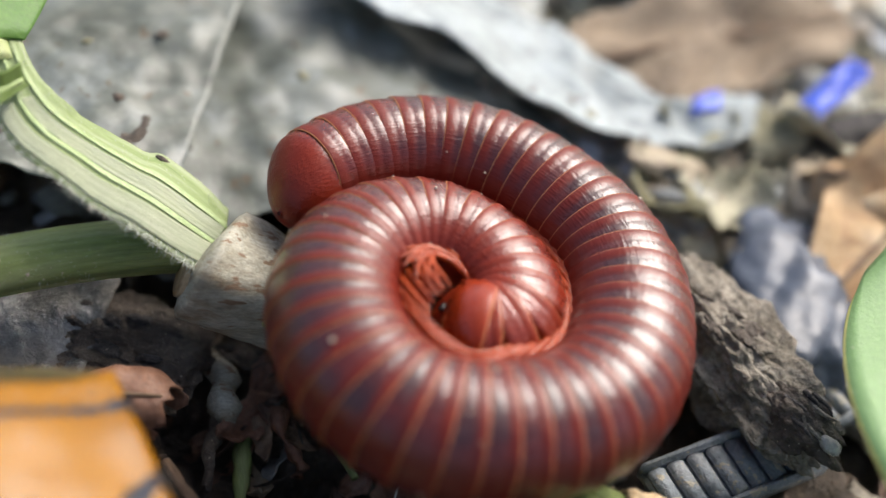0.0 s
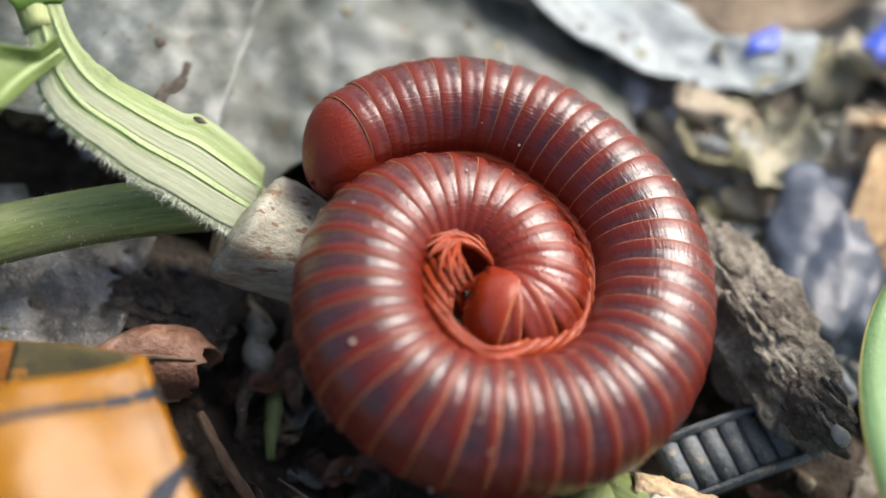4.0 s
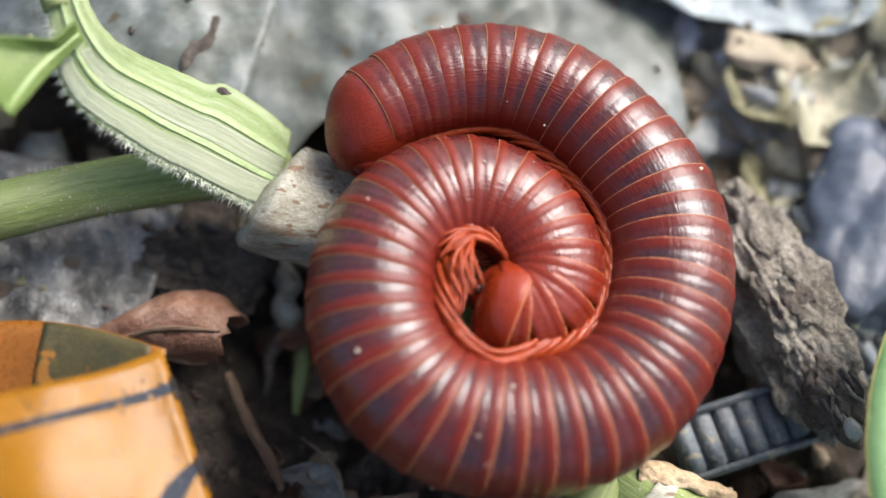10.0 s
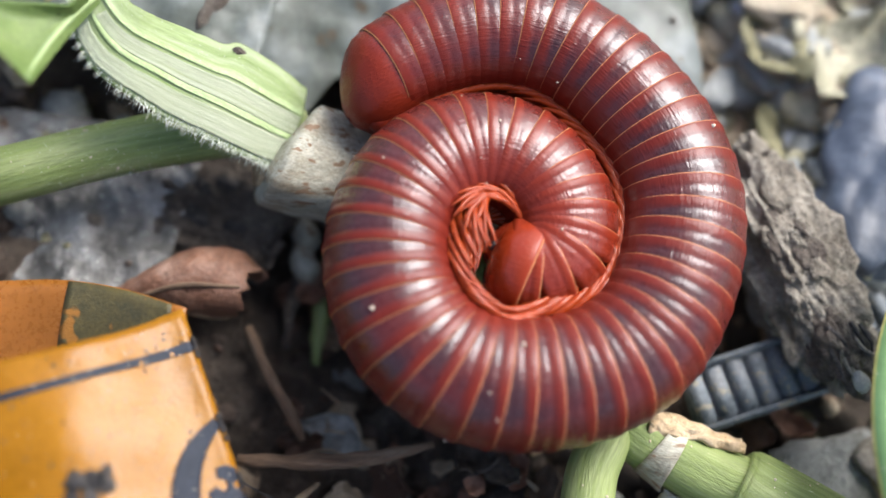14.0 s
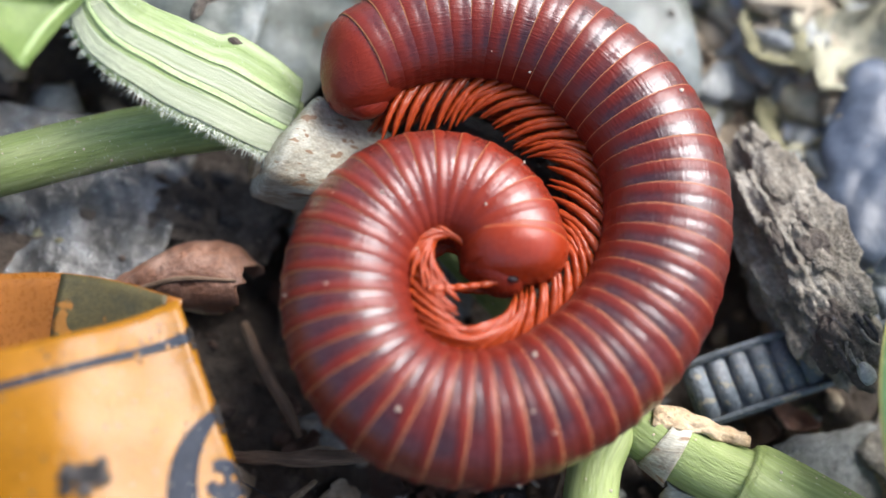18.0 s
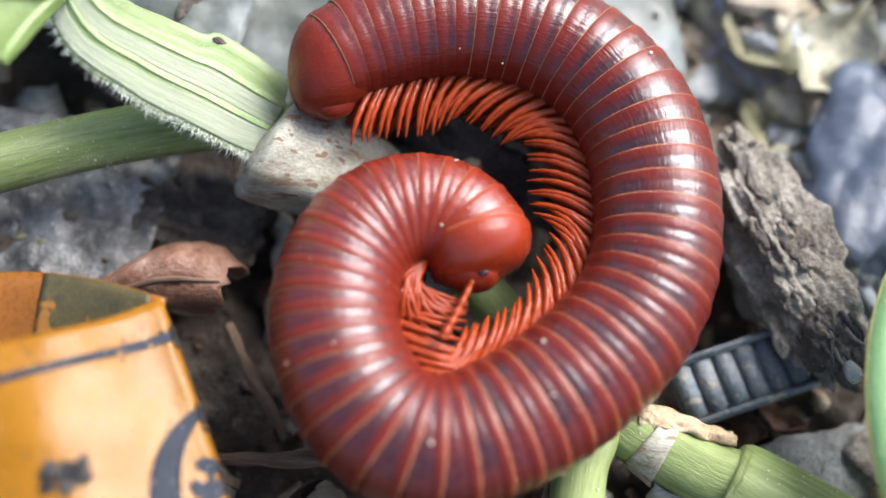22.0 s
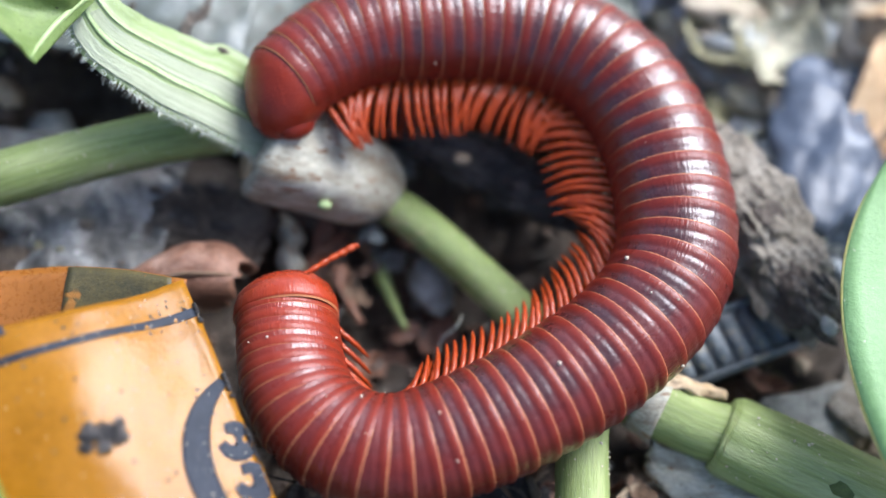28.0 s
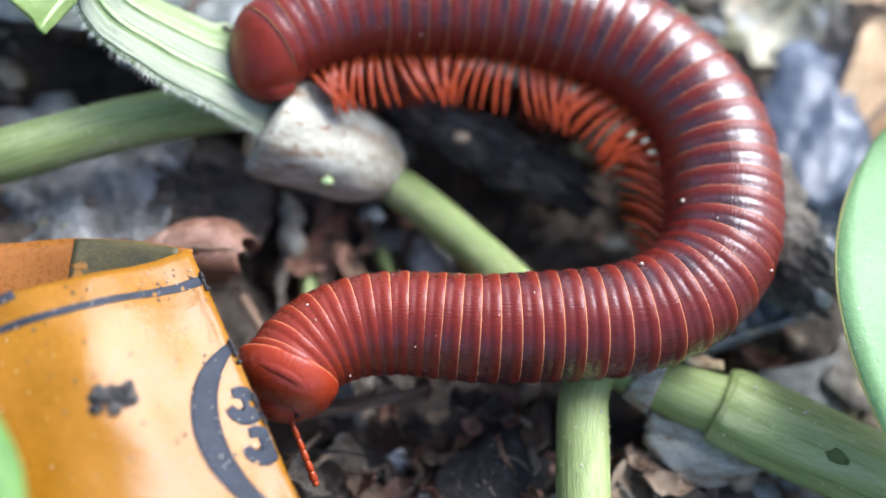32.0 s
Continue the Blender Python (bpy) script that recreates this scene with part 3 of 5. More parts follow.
    put("scar", mesh("petiole_scar", *chunk(strip(0.35, 0.9), (0.38, 0.22, 0.1), (0, 35, 20), 3, 0.5, 1.8, 6)), BARK_MID, pet, "dark dry scar at the notch")
    rng = random.Random(8)
    hairs = []
    for i in range(1300):
        u, edge = rng.uniform(0.02, 0.93), rng.random() < 0.8
        v = abs(rng.gauss(0.0, 0.05)) if edge else rng.uniform(0.02, 0.98)
        q = strip(u, v)
        out = (strip(u, 0.0) - strip(u, 0.4)).normalized() if edge else Vector((0, 0, 1))
        hairs.append(tube([q, q + (out + Vector((rng.gauss(0, 0.35), rng.gauss(0, 0.35), rng.gauss(0.1, 0.35)))) * (rng.uniform(0.12, 0.5) if edge else rng.uniform(0.06, 0.2))], [0.012, 0.004], 4))
    tagged(put("hairs", mesh("hairs", *join(hairs)), HAIR, pet, "fringe of fine white hairs"), kind="stuff")
    fuzz = []
    west = smooth_line([(-38, -5.5, -2.4), (-29.2, -2.1, -1.4), (-23.1, 0.8, -1), (-18.6, 2.6, -0.9)], 8)
    for i in range(500):
        k = rng.uniform(0, len(west) - 1.01)
        d = (west[int(k) + 1] - west[int(k)]).normalized()
        side, turn = d.cross(Vector((0, 0, 1))).normalized(), rng.uniform(-0.3, 3.4)
        out = side * math.cos(turn) + side.cross(d) * math.sin(turn)
        q = west[int(k)].lerp(west[int(k) + 1], k % 1) + out * 1.48
        fuzz.append(tube([q, q + (out + Vector((rng.gauss(0, 0.3), rng.gauss(0, 0.3), rng.gauss(0, 0.3)))) * rng.uniform(0.08, 0.25)], [0.014, 0.005], 4))
    tagged(put("hairs", mesh("stem_hairs", *join(fuzz)), HAIR, plant, "short white down on the stem"), kind="stuff")

    def wrap(u, v):
        a = 2.0 * math.pi * (0.02 + 0.96 * v)
        c = Vector((-13.2, 2.7, -0.25)).lerp(Vector((-4.8, 2.7, -4.3)), u)
        r = (2.8 - 0.6 * u + 0.1 * math.sin(math.pi * u) - 1.35 * (max(0, u - 0.62) / 0.38) ** 3) + 0.10 * noise.noise(Vector((u * 4, v * 5, 2))) + 0.03 * noise.noise(Vector((u * 3, v * 34, 5)))
        r *= min(1.0, 0.2 + 0.8 * (u / 0.05) ** 0.6)
        side, up = Vector((0.17, 0.98, 0)), Vector((0.35, 0, 0.94))
        box = 1 / (abs(math.cos(a)) ** 3 + abs(math.sin(a)) ** 3) ** (1 / 3)
        r *= (1 + (box - 1) * (1 - 0.8 * u)) * 0.97 + 0.03 * noise.noise(Vector((u * 9, v * 12, 5))) + 0.07 * abs(noise.noise(Vector((u * 2.2 + v * 2, v * 9, 8))))
        return c + side * r * 1.06 * math.cos(a) + up * r * 0.92 * math.sin(a) + Vector((-0.4 * noise.noise(Vector((v * 6, 3, 1))) * (1 - u) + 0.8 * max(0.0, math.cos(a)) * (1 - u), 0, 0))
    node = put("node_husk", mesh("node_husk", *sheet(wrap, 48, 72, 0.14)), HUSK, plant, "pale papery husk wrapped round the node")
    for i in range(14):
        v = 0.10 + 0.045 * i + 0.02 * math.sin(5 * i)
        put("fibre", mesh("husk_fibre", *tube([Vector(wrap(0.08 + 0.1 * (i % 3) + 0.55 * k, v + 0.03 * math.sin(3 * k + i))) + Vector((0, 0, 0.015)) for k in (0, 0.33, 0.66, 1.0)], [0.02, 0.035, 0.035, 0.015], 5, 3)), TWIG, node)
    put("bud", mesh("bud", *chunk((-9.0, -0.2, -1.3), (0.42, 0.3, 0.3), (0, 0, 20), 2, 0.15)), RIB, node, "tiny green bud")
    put("node_core", mesh("node_core", *tube([(-14, 1.9, -0.8), (-10, 2.3, -2.2), (-5.5, 2.5, -4.4)], [1.2, 1.4, 1.0], 14)), DRY, node)

    def lower_husk(u, v):
        return Vector((11.2 + 7 * u + 0.5 * noise.noise(Vector((u * 4, v * 3, 4))), -11.4 - 2.2 * u - 2.6 * v * math.sin(math.pi * (0.15 + 0.85 * u)), -3.0 - 1.6 * v + 0.8 * noise.noise(Vector((u * 3, v * 3, 1)))))
    put("husk_scrap", mesh("husk_scrap", *sheet(lower_husk, 18, 8)), HUSK, plant, "torn brown papery husk under the joint")

    def upper_husk(u, v):
        return Vector((9.6 + 5.4 * u, -8.6 - 0.3 * u + (1.5 - 0.5 * u) * (v - 0.3) + 0.35 * noise.noise(Vector((u * 5, v * 3, 7))), -0.8 - 0.4 * u + 0.9 * v - 1.6 * v * v + 0.35 * noise.noise(Vector((u * 6, v * 4, 9)))))
    put("husk_scrap", mesh("husk_scrap_upper", *sheet(upper_husk, 20, 8)), DRY, plant, "dry tan husk curled over the joint")

    def collar(u, v):
        a = math.pi * (0.1 + 1.2 * v)
        c = Vector((10.4, -9.3, -2.5)).lerp(Vector((12.2, -10.4, -2.45)), u * (0.35 + 0.65 * v))
        return c + Vector((0.55, 0.83, 0)) * 1.78 * math.cos(a) + Vector((0, 0, 1)) * 1.78 * math.sin(a)
    put("husk_scrap", mesh("husk_collar", *sheet(collar, 6, 18, 0.08)), HUSK, plant, "pointed papery scale on the stem")
    # leaves: a folded young one and a blade above it
    def young(u, v):
        c = Vector((-22.9, 6.1, 7.2)).lerp(Vector((-24.0, -0.3, 9.8)), u) + Vector((-0.5, 0, -0.4)) * math.sin(math.pi * u)
        w = (v - 0.28) * 2
        if w > 0:
            return c + Vector((-0.95, 0.20, 0.15)) * w * 2.5 * min(1.0, max(0.02, (u - 0.22) / 0.3)) * (1 - 0.9 * max(0.0, u - 0.75) / 0.25) + Vector((0, 0, 0.5 * w * w + 0.15 * noise.noise(Vector((u * 5, v * 4, 2)))))
        return c + Vector((0.55, -0.15, -0.85)) * -w * (0.5 + 2.0 * (1 - u) * u + 0.9 * max(0.0, 0.3 - u)) + Vector((0, 0, 0.12 * noise.noise(Vector((u * 6, v * 5, 8)))))
    put("leaf", mesh("leaf_young", *sheet(young, 26, 16, 0.12)), LEAF_LIGHT, plant, "folded young light green leaf")
    put("leaf_fold", mesh("leaf_young_fold", *tube([young(k, 0.28) + Vector((0, 0, 0.02)) for k in (0.02, 0.25, 0.5, 0.75, 0.98)], [0.22, 0.18, 0.15, 0.12, 0.05], 8)), RIB, plant, "pale midrib along the leaf's fold")

    put("leaf_stalk", mesh("leaf_stalk", *tube([(-24.4, 7.6, 6.6), (-25.6, 9.6, 7.4), (-26.2, 12.2, 8.4), (-26.6, 16.0, 9.4)], [0.8, 0.75, 0.6, 0.4], 14)), STEM, plant, "light green leaf stalk")

    def blade(u, v):
        c = Vector((-24.6, 8.6, 7.2)).lerp(Vector((-31, 25, 13)), u)
        w = 5.2 * math.sin(math.pi * min(1, 0.08 + 0.9 * u)) * (v - 0.5) * 2
        return c + Vector((0.7, 0.6, -0.2)) * w + Vector((0, 0, 0.12 * w * w / 4 + 0.3 * math.sin(9 * u + 3 * v)))
    put("leaf", mesh("leaf_blade", *sheet(blade, 24, 14, 0.18)), LEAF_DEEP, plant, "broad deep green leaf blade")


build_plant()


# ---- the orange packet ----
def packet_place(u, v, lift=0.0):
    """The front panel: u runs from its cut edge, v from its open top, in millimetres."""
    x, y = -15.5 - 0.90 * u + 0.515 * v, -8.0 - 0.43 * u - 0.857 * v
    dip = 1.2 * (1 - math.exp(-(u / 3.2) ** 1.4)) * max(0.0, 1 - v / 4.0)
    x, y = x + 0.515 * dip, y - 0.857 * dip
    z = 3.0 + 2.7 * (1 - math.exp(-(u / 4.2) ** 2)) - 0.10 * max(0, u - 9) ** 1.2 + 0.25 * math.sin(0.35 * v + 0.5) - 0.012 * max(0, v - 10) ** 2
    z += 0.18 * noise.noise(Vector((u * 0.35, v * 0.35, 5))) + 0.05 * noise.noise(Vector((u * 1.3, v * 1.3, 9)))
    return Vector((x, y, z + lift))


def build_packet():
    pack = thing("plastic_packet", (-18, -16, -7), "orange plastic packet torn open with dark blue print", "wrapper")
    front = put("front_panel", mesh("front_panel", *sheet(lambda u, v: packet_place(30 * u, 32 * v), 60, 64, 0.1)), WRAP, pack, "glossy orange film")

    def back(u, v):
        p = Vector((-15.4, -7.9, 2.9)).lerp(Vector((-42, -8.2, -0.5)), u)
        return p + Vector((1.5, -22, -2.5)) * v + Vector((0, 1.0 * math.sin(math.pi * min(1, 2.2 * u)), -1.6 * math.sin(math.pi * min(1, 1.6 * u)) + 0.3 * noise.noise(Vector((u * 7, v * 7, 2)))))
    rear = put("back_panel", mesh("back_panel", *sheet(back, 40, 24, 0.1)), WRAP_IN, pack, "duller orange inside of the packet")
    put("smear", mesh("smear", *sheet(lambda u, v: Vector(back(0.03 + 0.22 * u, 0.003 + 0.16 * v)) + Vector((0, 0, 0.06)), 18, 8, 0.05)), SMEAR, rear, "olive-brown stain inside the packet")

    def strip(name, path, width, label, n=40):
        def place(u, v):
            i = min(int(u * (len(path) - 1)), len(path) - 2)
            k = u * (len(path) - 1) - i
            a, b = Vector(path[i]), Vector(path[i + 1])
            d = (Vector(path[min(i + 2, len(path) - 1)]) - Vector(path[max(i - 1, 0)])).normalized()
            p = a.lerp(b, k) + Vector((-d.y, d.x)) * (v - 0.5) * width(u)
            return packet_place(max(p.x, 0.05), p.y, 0.018)
        put(name, mesh(name, *sheet(place, n, 6, 0.012)), PRINT, front, label)

    strip("printed_line", [(0.06, 2.05), (3, 2.15), (7, 2.45), (12, 2.7), (18, 2.8), (28, 2.9)], lambda u: 0.56, "dark blue printed line")
    ring = [(-2.3 + 5.2 * math.cos(a), 11.0 + 5.6 * math.sin(a)) for a in [radians(-78 + 8 * i) for i in range(21)]]
    strip("printed_arc", [p for p in ring if p[0] > 0.05], lambda u: 0.5 + 0.9 * math.sin(math.pi * u), "dark blue printed arc")
    for cy in (9.2, 11.4):
        hook = [(0.80 - 0.62 * math.cos(a), cy + 0.68 * math.sin(a)) for a in [radians(-110 + 26 * i) for i in range(12)]]
        strip("printed_mark", [(max(x, 0.06), y) for x, y in hook], lambda u: 0.5 + 0.55 * math.sin(math.pi * u), "dark blue printed shape", 20)
    strip("printed_mark", [(9.0, 0.25), (10.0, 0.4), (12.5, 0.5)], lambda u: 0.8, "dark blue printed shape", 8)
    for bit in [chunk(packet_place(6.4 + 0.7 * dx, 7.8 + 0.9 * dy, 0.03), (0.8 * r, 0.7 * r, 0.12), (0, 0, a), 3, 0.9, 2.6, i) for i, (dx, dy, r, a) in
            enumerate(((0, 0, 0.7, 10), (0.9, -0.3, 0.6, 50), (-0.8, 0.2, 0.62, 80), (0.3, 0.7, 0.45, 0), (1.3, 0.4, 0.4, 30), (-1.2, -0.5, 0.3, 12)))]:
        put("dirt_clot", mesh("dirt_clot", *bit), BARK_DARK, front, "dark crusted clot of dirt")
    rng = random.Random(3)
    grains = [chunk(packet_place(rng.uniform(0.1, 14), rng.uniform(0.4, 15), 0.03), [rng.uniform(0.015, 0.05)] * 3, (0, 0, 0), 1, 0.4, 1.5, i) for i in range(150)]
    tagged(put("fine_dirt", mesh("packet_grains", *join(grains)), GRIT, front, "fine pale grains of dirt"), kind="stuff")
    dots = [chunk(packet_place(rng.uniform(0.3, 9), rng.uniform(0.6, 13), 0.0), [k * 1.2, k, 0.03], (0, 0, rng.uniform(0, 180)), 1, 0.5, 1.5, i) for i, k in enumerate([rng.choice((0.04, 0.05, 0.07, 0.10)) for j in range(70)])]
    tagged(put("fine_dirt", mesh("packet_dots", *join(dots)), BARK_DARK, front, "small dark specks stuck to the film"), kind="stuff")
    rim = [chunk(packet_place(0.02, rng.choice((1.9, 2.2, 5.6, 5.9, 6.3, 9.1, 9.6, 10.2)) + rng.gauss(0, 0.25), 0.05), [rng.uniform(0.06, 0.16)] * 3, (0, 0, 0), 1, 0.5, 1.5, i) for i in range(40)]
    tagged(put("fine_dirt", mesh("packet_edge_grains", *join(rim)), BARK_DARK, front, "dark grains on the cut edge"), kind="stuff")


build_packet()


# ---- dead leaves, bark, film ----
def build_dead_leaves():
    def curl(u, v):
        p = Vector((-21.0, -6.2, -4.6)).lerp(Vector((-13.4, -4.6, -4.2)), u)
        p.y += 1.0 * math.sin(math.pi * u)
        r = 1.1 + 1.0 * u
        p.x += (0.9 * noise.noise(Vector((v * 6, 2, 7))) + 0.5 * noise.noise(Vector((v * 15, 4, 1)))) * u ** 4
        a = math.pi * (1.15 - (0.65 + 0.75 * u) * v)
        w = (0.25 + math.sin(math.pi * (0.1 + 0.75 * u)))
        return p + Vector((0.28 * r * math.cos(a) * w, -0.96 * r * w * -math.cos(a), r * math.sin(a) * w)) + Vector((0.4, 0.3, 0.45)) * noise.noise(Vector((u * 5, v * 4, 3))) + Vector((0, 0, 0.2)) * noise.noise(Vector((u * 14, v * 9, 5)))
    leaf = thing("curled_dead_leaf", (-17, -4, -8), "curled shiny brown dead leaf beside the packet", "dead leaf")
    put("blade", mesh("curled_blade", *sheet(curl, 34, 18, 0.14)), DEAD_BROWN, leaf)
    put("rim", mesh("curled_rim", *tube([Vector(curl(u, 0.0)) for u in (0.05, 0.2, 0.35, 0.5, 0.65, 0.8, 0.95)], [0.08, 0.14, 0.18, 0.2, 0.22, 0.2, 0.1], 8)), DRY, leaf, "pale rolled leaf edge")
    put("midrib", mesh("curled_midrib", *tube([Vector(curl(u, 0.45)) + Vector((0, 0, 0.06)) for u in (0.02, 0.3, 0.6, 0.95)], [0.1, 0.16, 0.16, 0.08], 8)), TWIG, leaf)

    def tan(u, v):
        p = Vector((24.6, 9.0, -2.0)).lerp(Vector((37, 23, 1.5)), u)
        w = (2.2 + 3.2 * math.sin(math.pi * u)) * (v - 0.5) * 2
        return p + Vector((0.72, -0.62, 0)) * w + Vector((0, 0, 1.8 * math.sin(4.2 * v + 1) + 2.6 * noise.noise(Vector((u * 3.4, v * 2.6, 6))) - 0.6))
    leaf = thing("dead_leaf", (27, 14, -6), "crumpled dry tan dead leaf", "dead leaf")
    put("blade", mesh("tan_blade", *sheet(tan, 36, 16, 0.2)), DEAD_TAN, leaf)
    put("midrib", mesh("tan_midrib", *tube([Vector(tan(u, 0.5)) + Vector((0, 0, 0.1)) for u in (0.02, 0.35, 0.7, 0.98)], [0.22, 0.25, 0.2, 0.1], 8)), TWIG, leaf)

    def tan_two(u, v):
        p = Vector((25.0, 19, -2.2)).lerp(Vector((39, 16, 2.0)), u)
        w = (1.5 + 2.4 * math.sin(math.pi * u)) * (v - 0.5) * 2
        return p + Vector((-0.1, 1, 0.1)) * w + Vector((0, 0, 1.5 * math.sin(3 * v) + noise.noise(Vector((u * 4, v * 3, 2)))))
    leaf = thing("dead_leaf", (31, 18, -6), "folded dry orange-tan dead leaf", "dead leaf")
    put("blade", mesh("tan_blade_two", *sheet(tan_two, 26, 14, 0.2)), DEAD_TAN, leaf)
    put("midrib", mesh("tan_two_midrib", *tube([Vector(tan_two(u, 0.5)) + Vector((0, 0, 0.1)) for u in (0.02, 0.3, 0.6, 0.98)], [0.24, 0.24, 0.2, 0.1], 8)), TWIG, leaf)

    def brown_far(u, v):
        p = Vector((8, 27, -1.5)).lerp(Vector((30, 36, 2.0)), u)
        w = (2.5 + 3.2 * math.sin(math.pi * u) + 1.8 * noise.noise(Vector((u * 5, round(v) * 3, 4)))) * (v - 0.5) * 2
        return p + Vector((-0.3, 0.9, 0.2)) * w + Vector((0, 0, 1.8 * noise.noise(Vector((u * 4, v * 3, 12)))))
    leaf = thing("dead_leaf", (16, 36, -6), "long dry brown dead leaf lying behind the film", "dead leaf")
    put("blade", mesh("brown_far", *sheet(brown_far, 40, 16, 0.25)), FAR_BROWN, leaf)
    put("midrib", mesh("brown_midrib", *tube([Vector(brown_far(u, 0.5)) + Vector((0, 0, 0.1)) for u in (0.02, 0.3, 0.6, 0.98)], [0.3, 0.3, 0.25, 0.1], 8)), TWIG, leaf)

    # living leaf whose edge stands over the litter
    def fresh(u, v):
        y = -17.5 + 21.5 * u
        edge = 23.6 - 4.6 * math.sin(math.pi * min(1.0, 0.06 + 0.90 * u)) ** 0.75
        return Vector((edge + 15 * v * math.sin(math.pi * (0.1 + 0.85 * u)), y + 3 * v, 5.8 + 1.2 * v + 0.35 * math.sin(5 * u + 2 * v) - 0.5 * u))
    leaf = thing("green_leaf", (24, -6, -6), "smooth pale green living leaf with a yellowish edge", "leaf")
    put("blade", mesh("fresh_blade", *sheet(fresh, 40, 14, 0.2)), LEAF, leaf)
    put("edge", mesh("fresh_edge", *tube([fresh(u, 0.0) for u in (0.0, 0.1, 0.25, 0.4, 0.55, 0.7, 0.85, 1.0)], [0.12] * 8, 6)), LEAF_EDGE, leaf, "thin yellow leaf edge")
    put("stalk", mesh("fresh_stalk", *tube([fresh(0.02, 0.6), (33, -24, 1), (36, -27, -6)], [0.5, 0.6, 0.7], 10)), STEM, leaf)

    def near_leaf(u, v):
        return Vector((-26.0 - 9 * v + 7.2 * math.sin(math.pi * u), -34 + 18 * u, 10.0 + 1.5 * v))
    leaf = thing("green_leaf", (-30, -24, -6), "deep green living leaf over the packet", "leaf")
    put("blade", mesh("near_blade", *sheet(near_leaf, 16, 8, 0.2)), LEAF_DEEP, leaf)
    put("stalk", mesh("near_stalk", *tube([near_leaf(0.5, 0.9), (-44, -25, 6), (-48, -26, -6)], [0.5, 0.6, 0.7], 10)), STEM, leaf)


build_dead_leaves()


def build_bark():
    bark = thing("bark_piece", (17, 2, -6), "weathered grey-brown bark piece with frayed end", "bark")
    put("body", mesh("bark_pale", *chunk((17.0, 2.2, -1.5), (7.3, 2.7, 2.3), (0, 4, -57), 6, 0.32, 1.6, 2, 0.09, 0.3, 0.38)), BARK_PALE, bark)
    put("frayed_end", mesh("bark_frayed_end", *chunk((19.6, -2.6, -0.4), (2.4, 1.4, 1.1), (0, 6, -50), 5, 0.4, 1.6, 5, 0.22, 0, 0.2)), BARK_MID, bark, "darker frayed tip")
    rng = random.Random(19)
    for i in range(16):
        a = Vector((19.2 + rng.gauss(0, 0.8), -1.8 + rng.gauss(0, 0.6), rng.uniform(-0.2, 0.7)))
        b = a + Vector((rng.uniform(0.5, 1.6), rng.uniform(-2.6, -1.0), rng.uniform(-0.5, 0.3)))
        put("fibre", mesh("bark_fibre", *tube([a, a.lerp(b, 0.5) + Vector((rng.gauss(0, 0.15), rng.gauss(0, 0.15), 0.15)), b], [0.16, 0.14, 0.03], 6, 3)), BARK_PALE if i % 3 else BARK_DARK, bark)
    for i in range(10):
        k = rng.uniform(-0.8, 0.6)
        p = Vector((17.0, 2.2, 0.75)) + Vector((0.545, -0.839, 0)) * 6 * k + Vector((0.839, 0.545, 0)) * rng.uniform(-1.6, 1.2)
        put("bark_flake", mesh("bark_flake", *chunk(p, (rng.uniform(0.6, 1.4), rng.uniform(0.3, 0.6), 0.18), (rng.uniform(-15, 15), rng.uniform(-10, 10), -57 + rng.gauss(0, 18)), 3, 0.4, 1.6, i + 140, 0.1, 0.3)), (BARK_PALE, BARK_MID)[i % 2], bark)
    single("pebble", mesh("tip_grain", *chunk((20.6, -4.4, 0.2), (0.45, 0.7, 0.4), (0, 0, 30), 2, 0.3, 1.3, 4)), QUARTZ, "small yellowish grain on the bark tip", "pebble")
    def flaky(me, material, at, label, axis, across, top, count):
        """A bark piece with loose flakes on its upper face."""
        whole = thing("bark_piece", (at[0], at[1], at[2] - 1.5), label, "bark")
        put("body", me, material, whole)
        for i in range(count):
            p = Vector(at) + Vector(axis) * rng.uniform(-0.8, 0.8) + Vector(across) * rng.uniform(-0.6, 0.6) + Vector((0, 0, top))
            put("bark_flake", mesh("bark_flake", *chunk(p, (rng.uniform(0.4, 0.9), rng.uniform(0.25, 0.5), 0.14), (rng.uniform(-15, 15), rng.uniform(-15, 15), rng.uniform(-40, 10)), 3, 0.5, 1.8, i + 170, 0.1, 0.3)), (BARK_DARK, BARK_MID)[i % 2], whole)

    flaky(mesh("bark_inner", *chunk((0.7, 4.8, -3.0), (7.4, 1.7, 1.4), (0, 2, -21), 6, 0.3, 1.6, 9, 0.12, 0.2, 0.34)), BARK_DARK, (0.7, 4.8, -3.0), "black rotten bark strip under the millipede", (6.2, -2.4, 0), (0.4, 1.1, 0), 1.15, 9)
    flaky(mesh("bark_west", *chunk((-16.6, 0.6, -6.0), (4.3, 3.4, 1.0), (0, 0, -12), 6, 0.3, 1.6, 6, 0.06, 0.5, 0.16)), BARK_MID, (-16.6, 0.6, -6.0), "dark brown flat bark flake", (3.6, -0.7, 0), (0.5, 2.6, 0), 0.95, 8)
    single("seed", mesh("seed", *chunk((-1.2, 4.4, -1.5), (0.55, 0.4, 0.35), (0, 0, 10), 2, 0.2, 1.2, 3)), STONES[0], "small tan seed lying on black bark", "seed")
    single("bark_piece", mesh("chip_east", *chunk((21.4, -8.6, -5.0), (3.6, 2.1, 0.5), (6, 8, 24), 4, 0.25, 1.3, 7, 0.05, 0.7)), STONES[1], "flat pale grey bark chip", "bark")
    single("bark_piece", mesh("chip_east_two", *chunk((25.6, -6.0, -5.6), (3.4, 2.4, 0.8), (0, 10, 60), 4, 0.3, 1.3, 17, 0.08, 0.6)), BARK_PALE, "brown weathered bark chip", "bark")
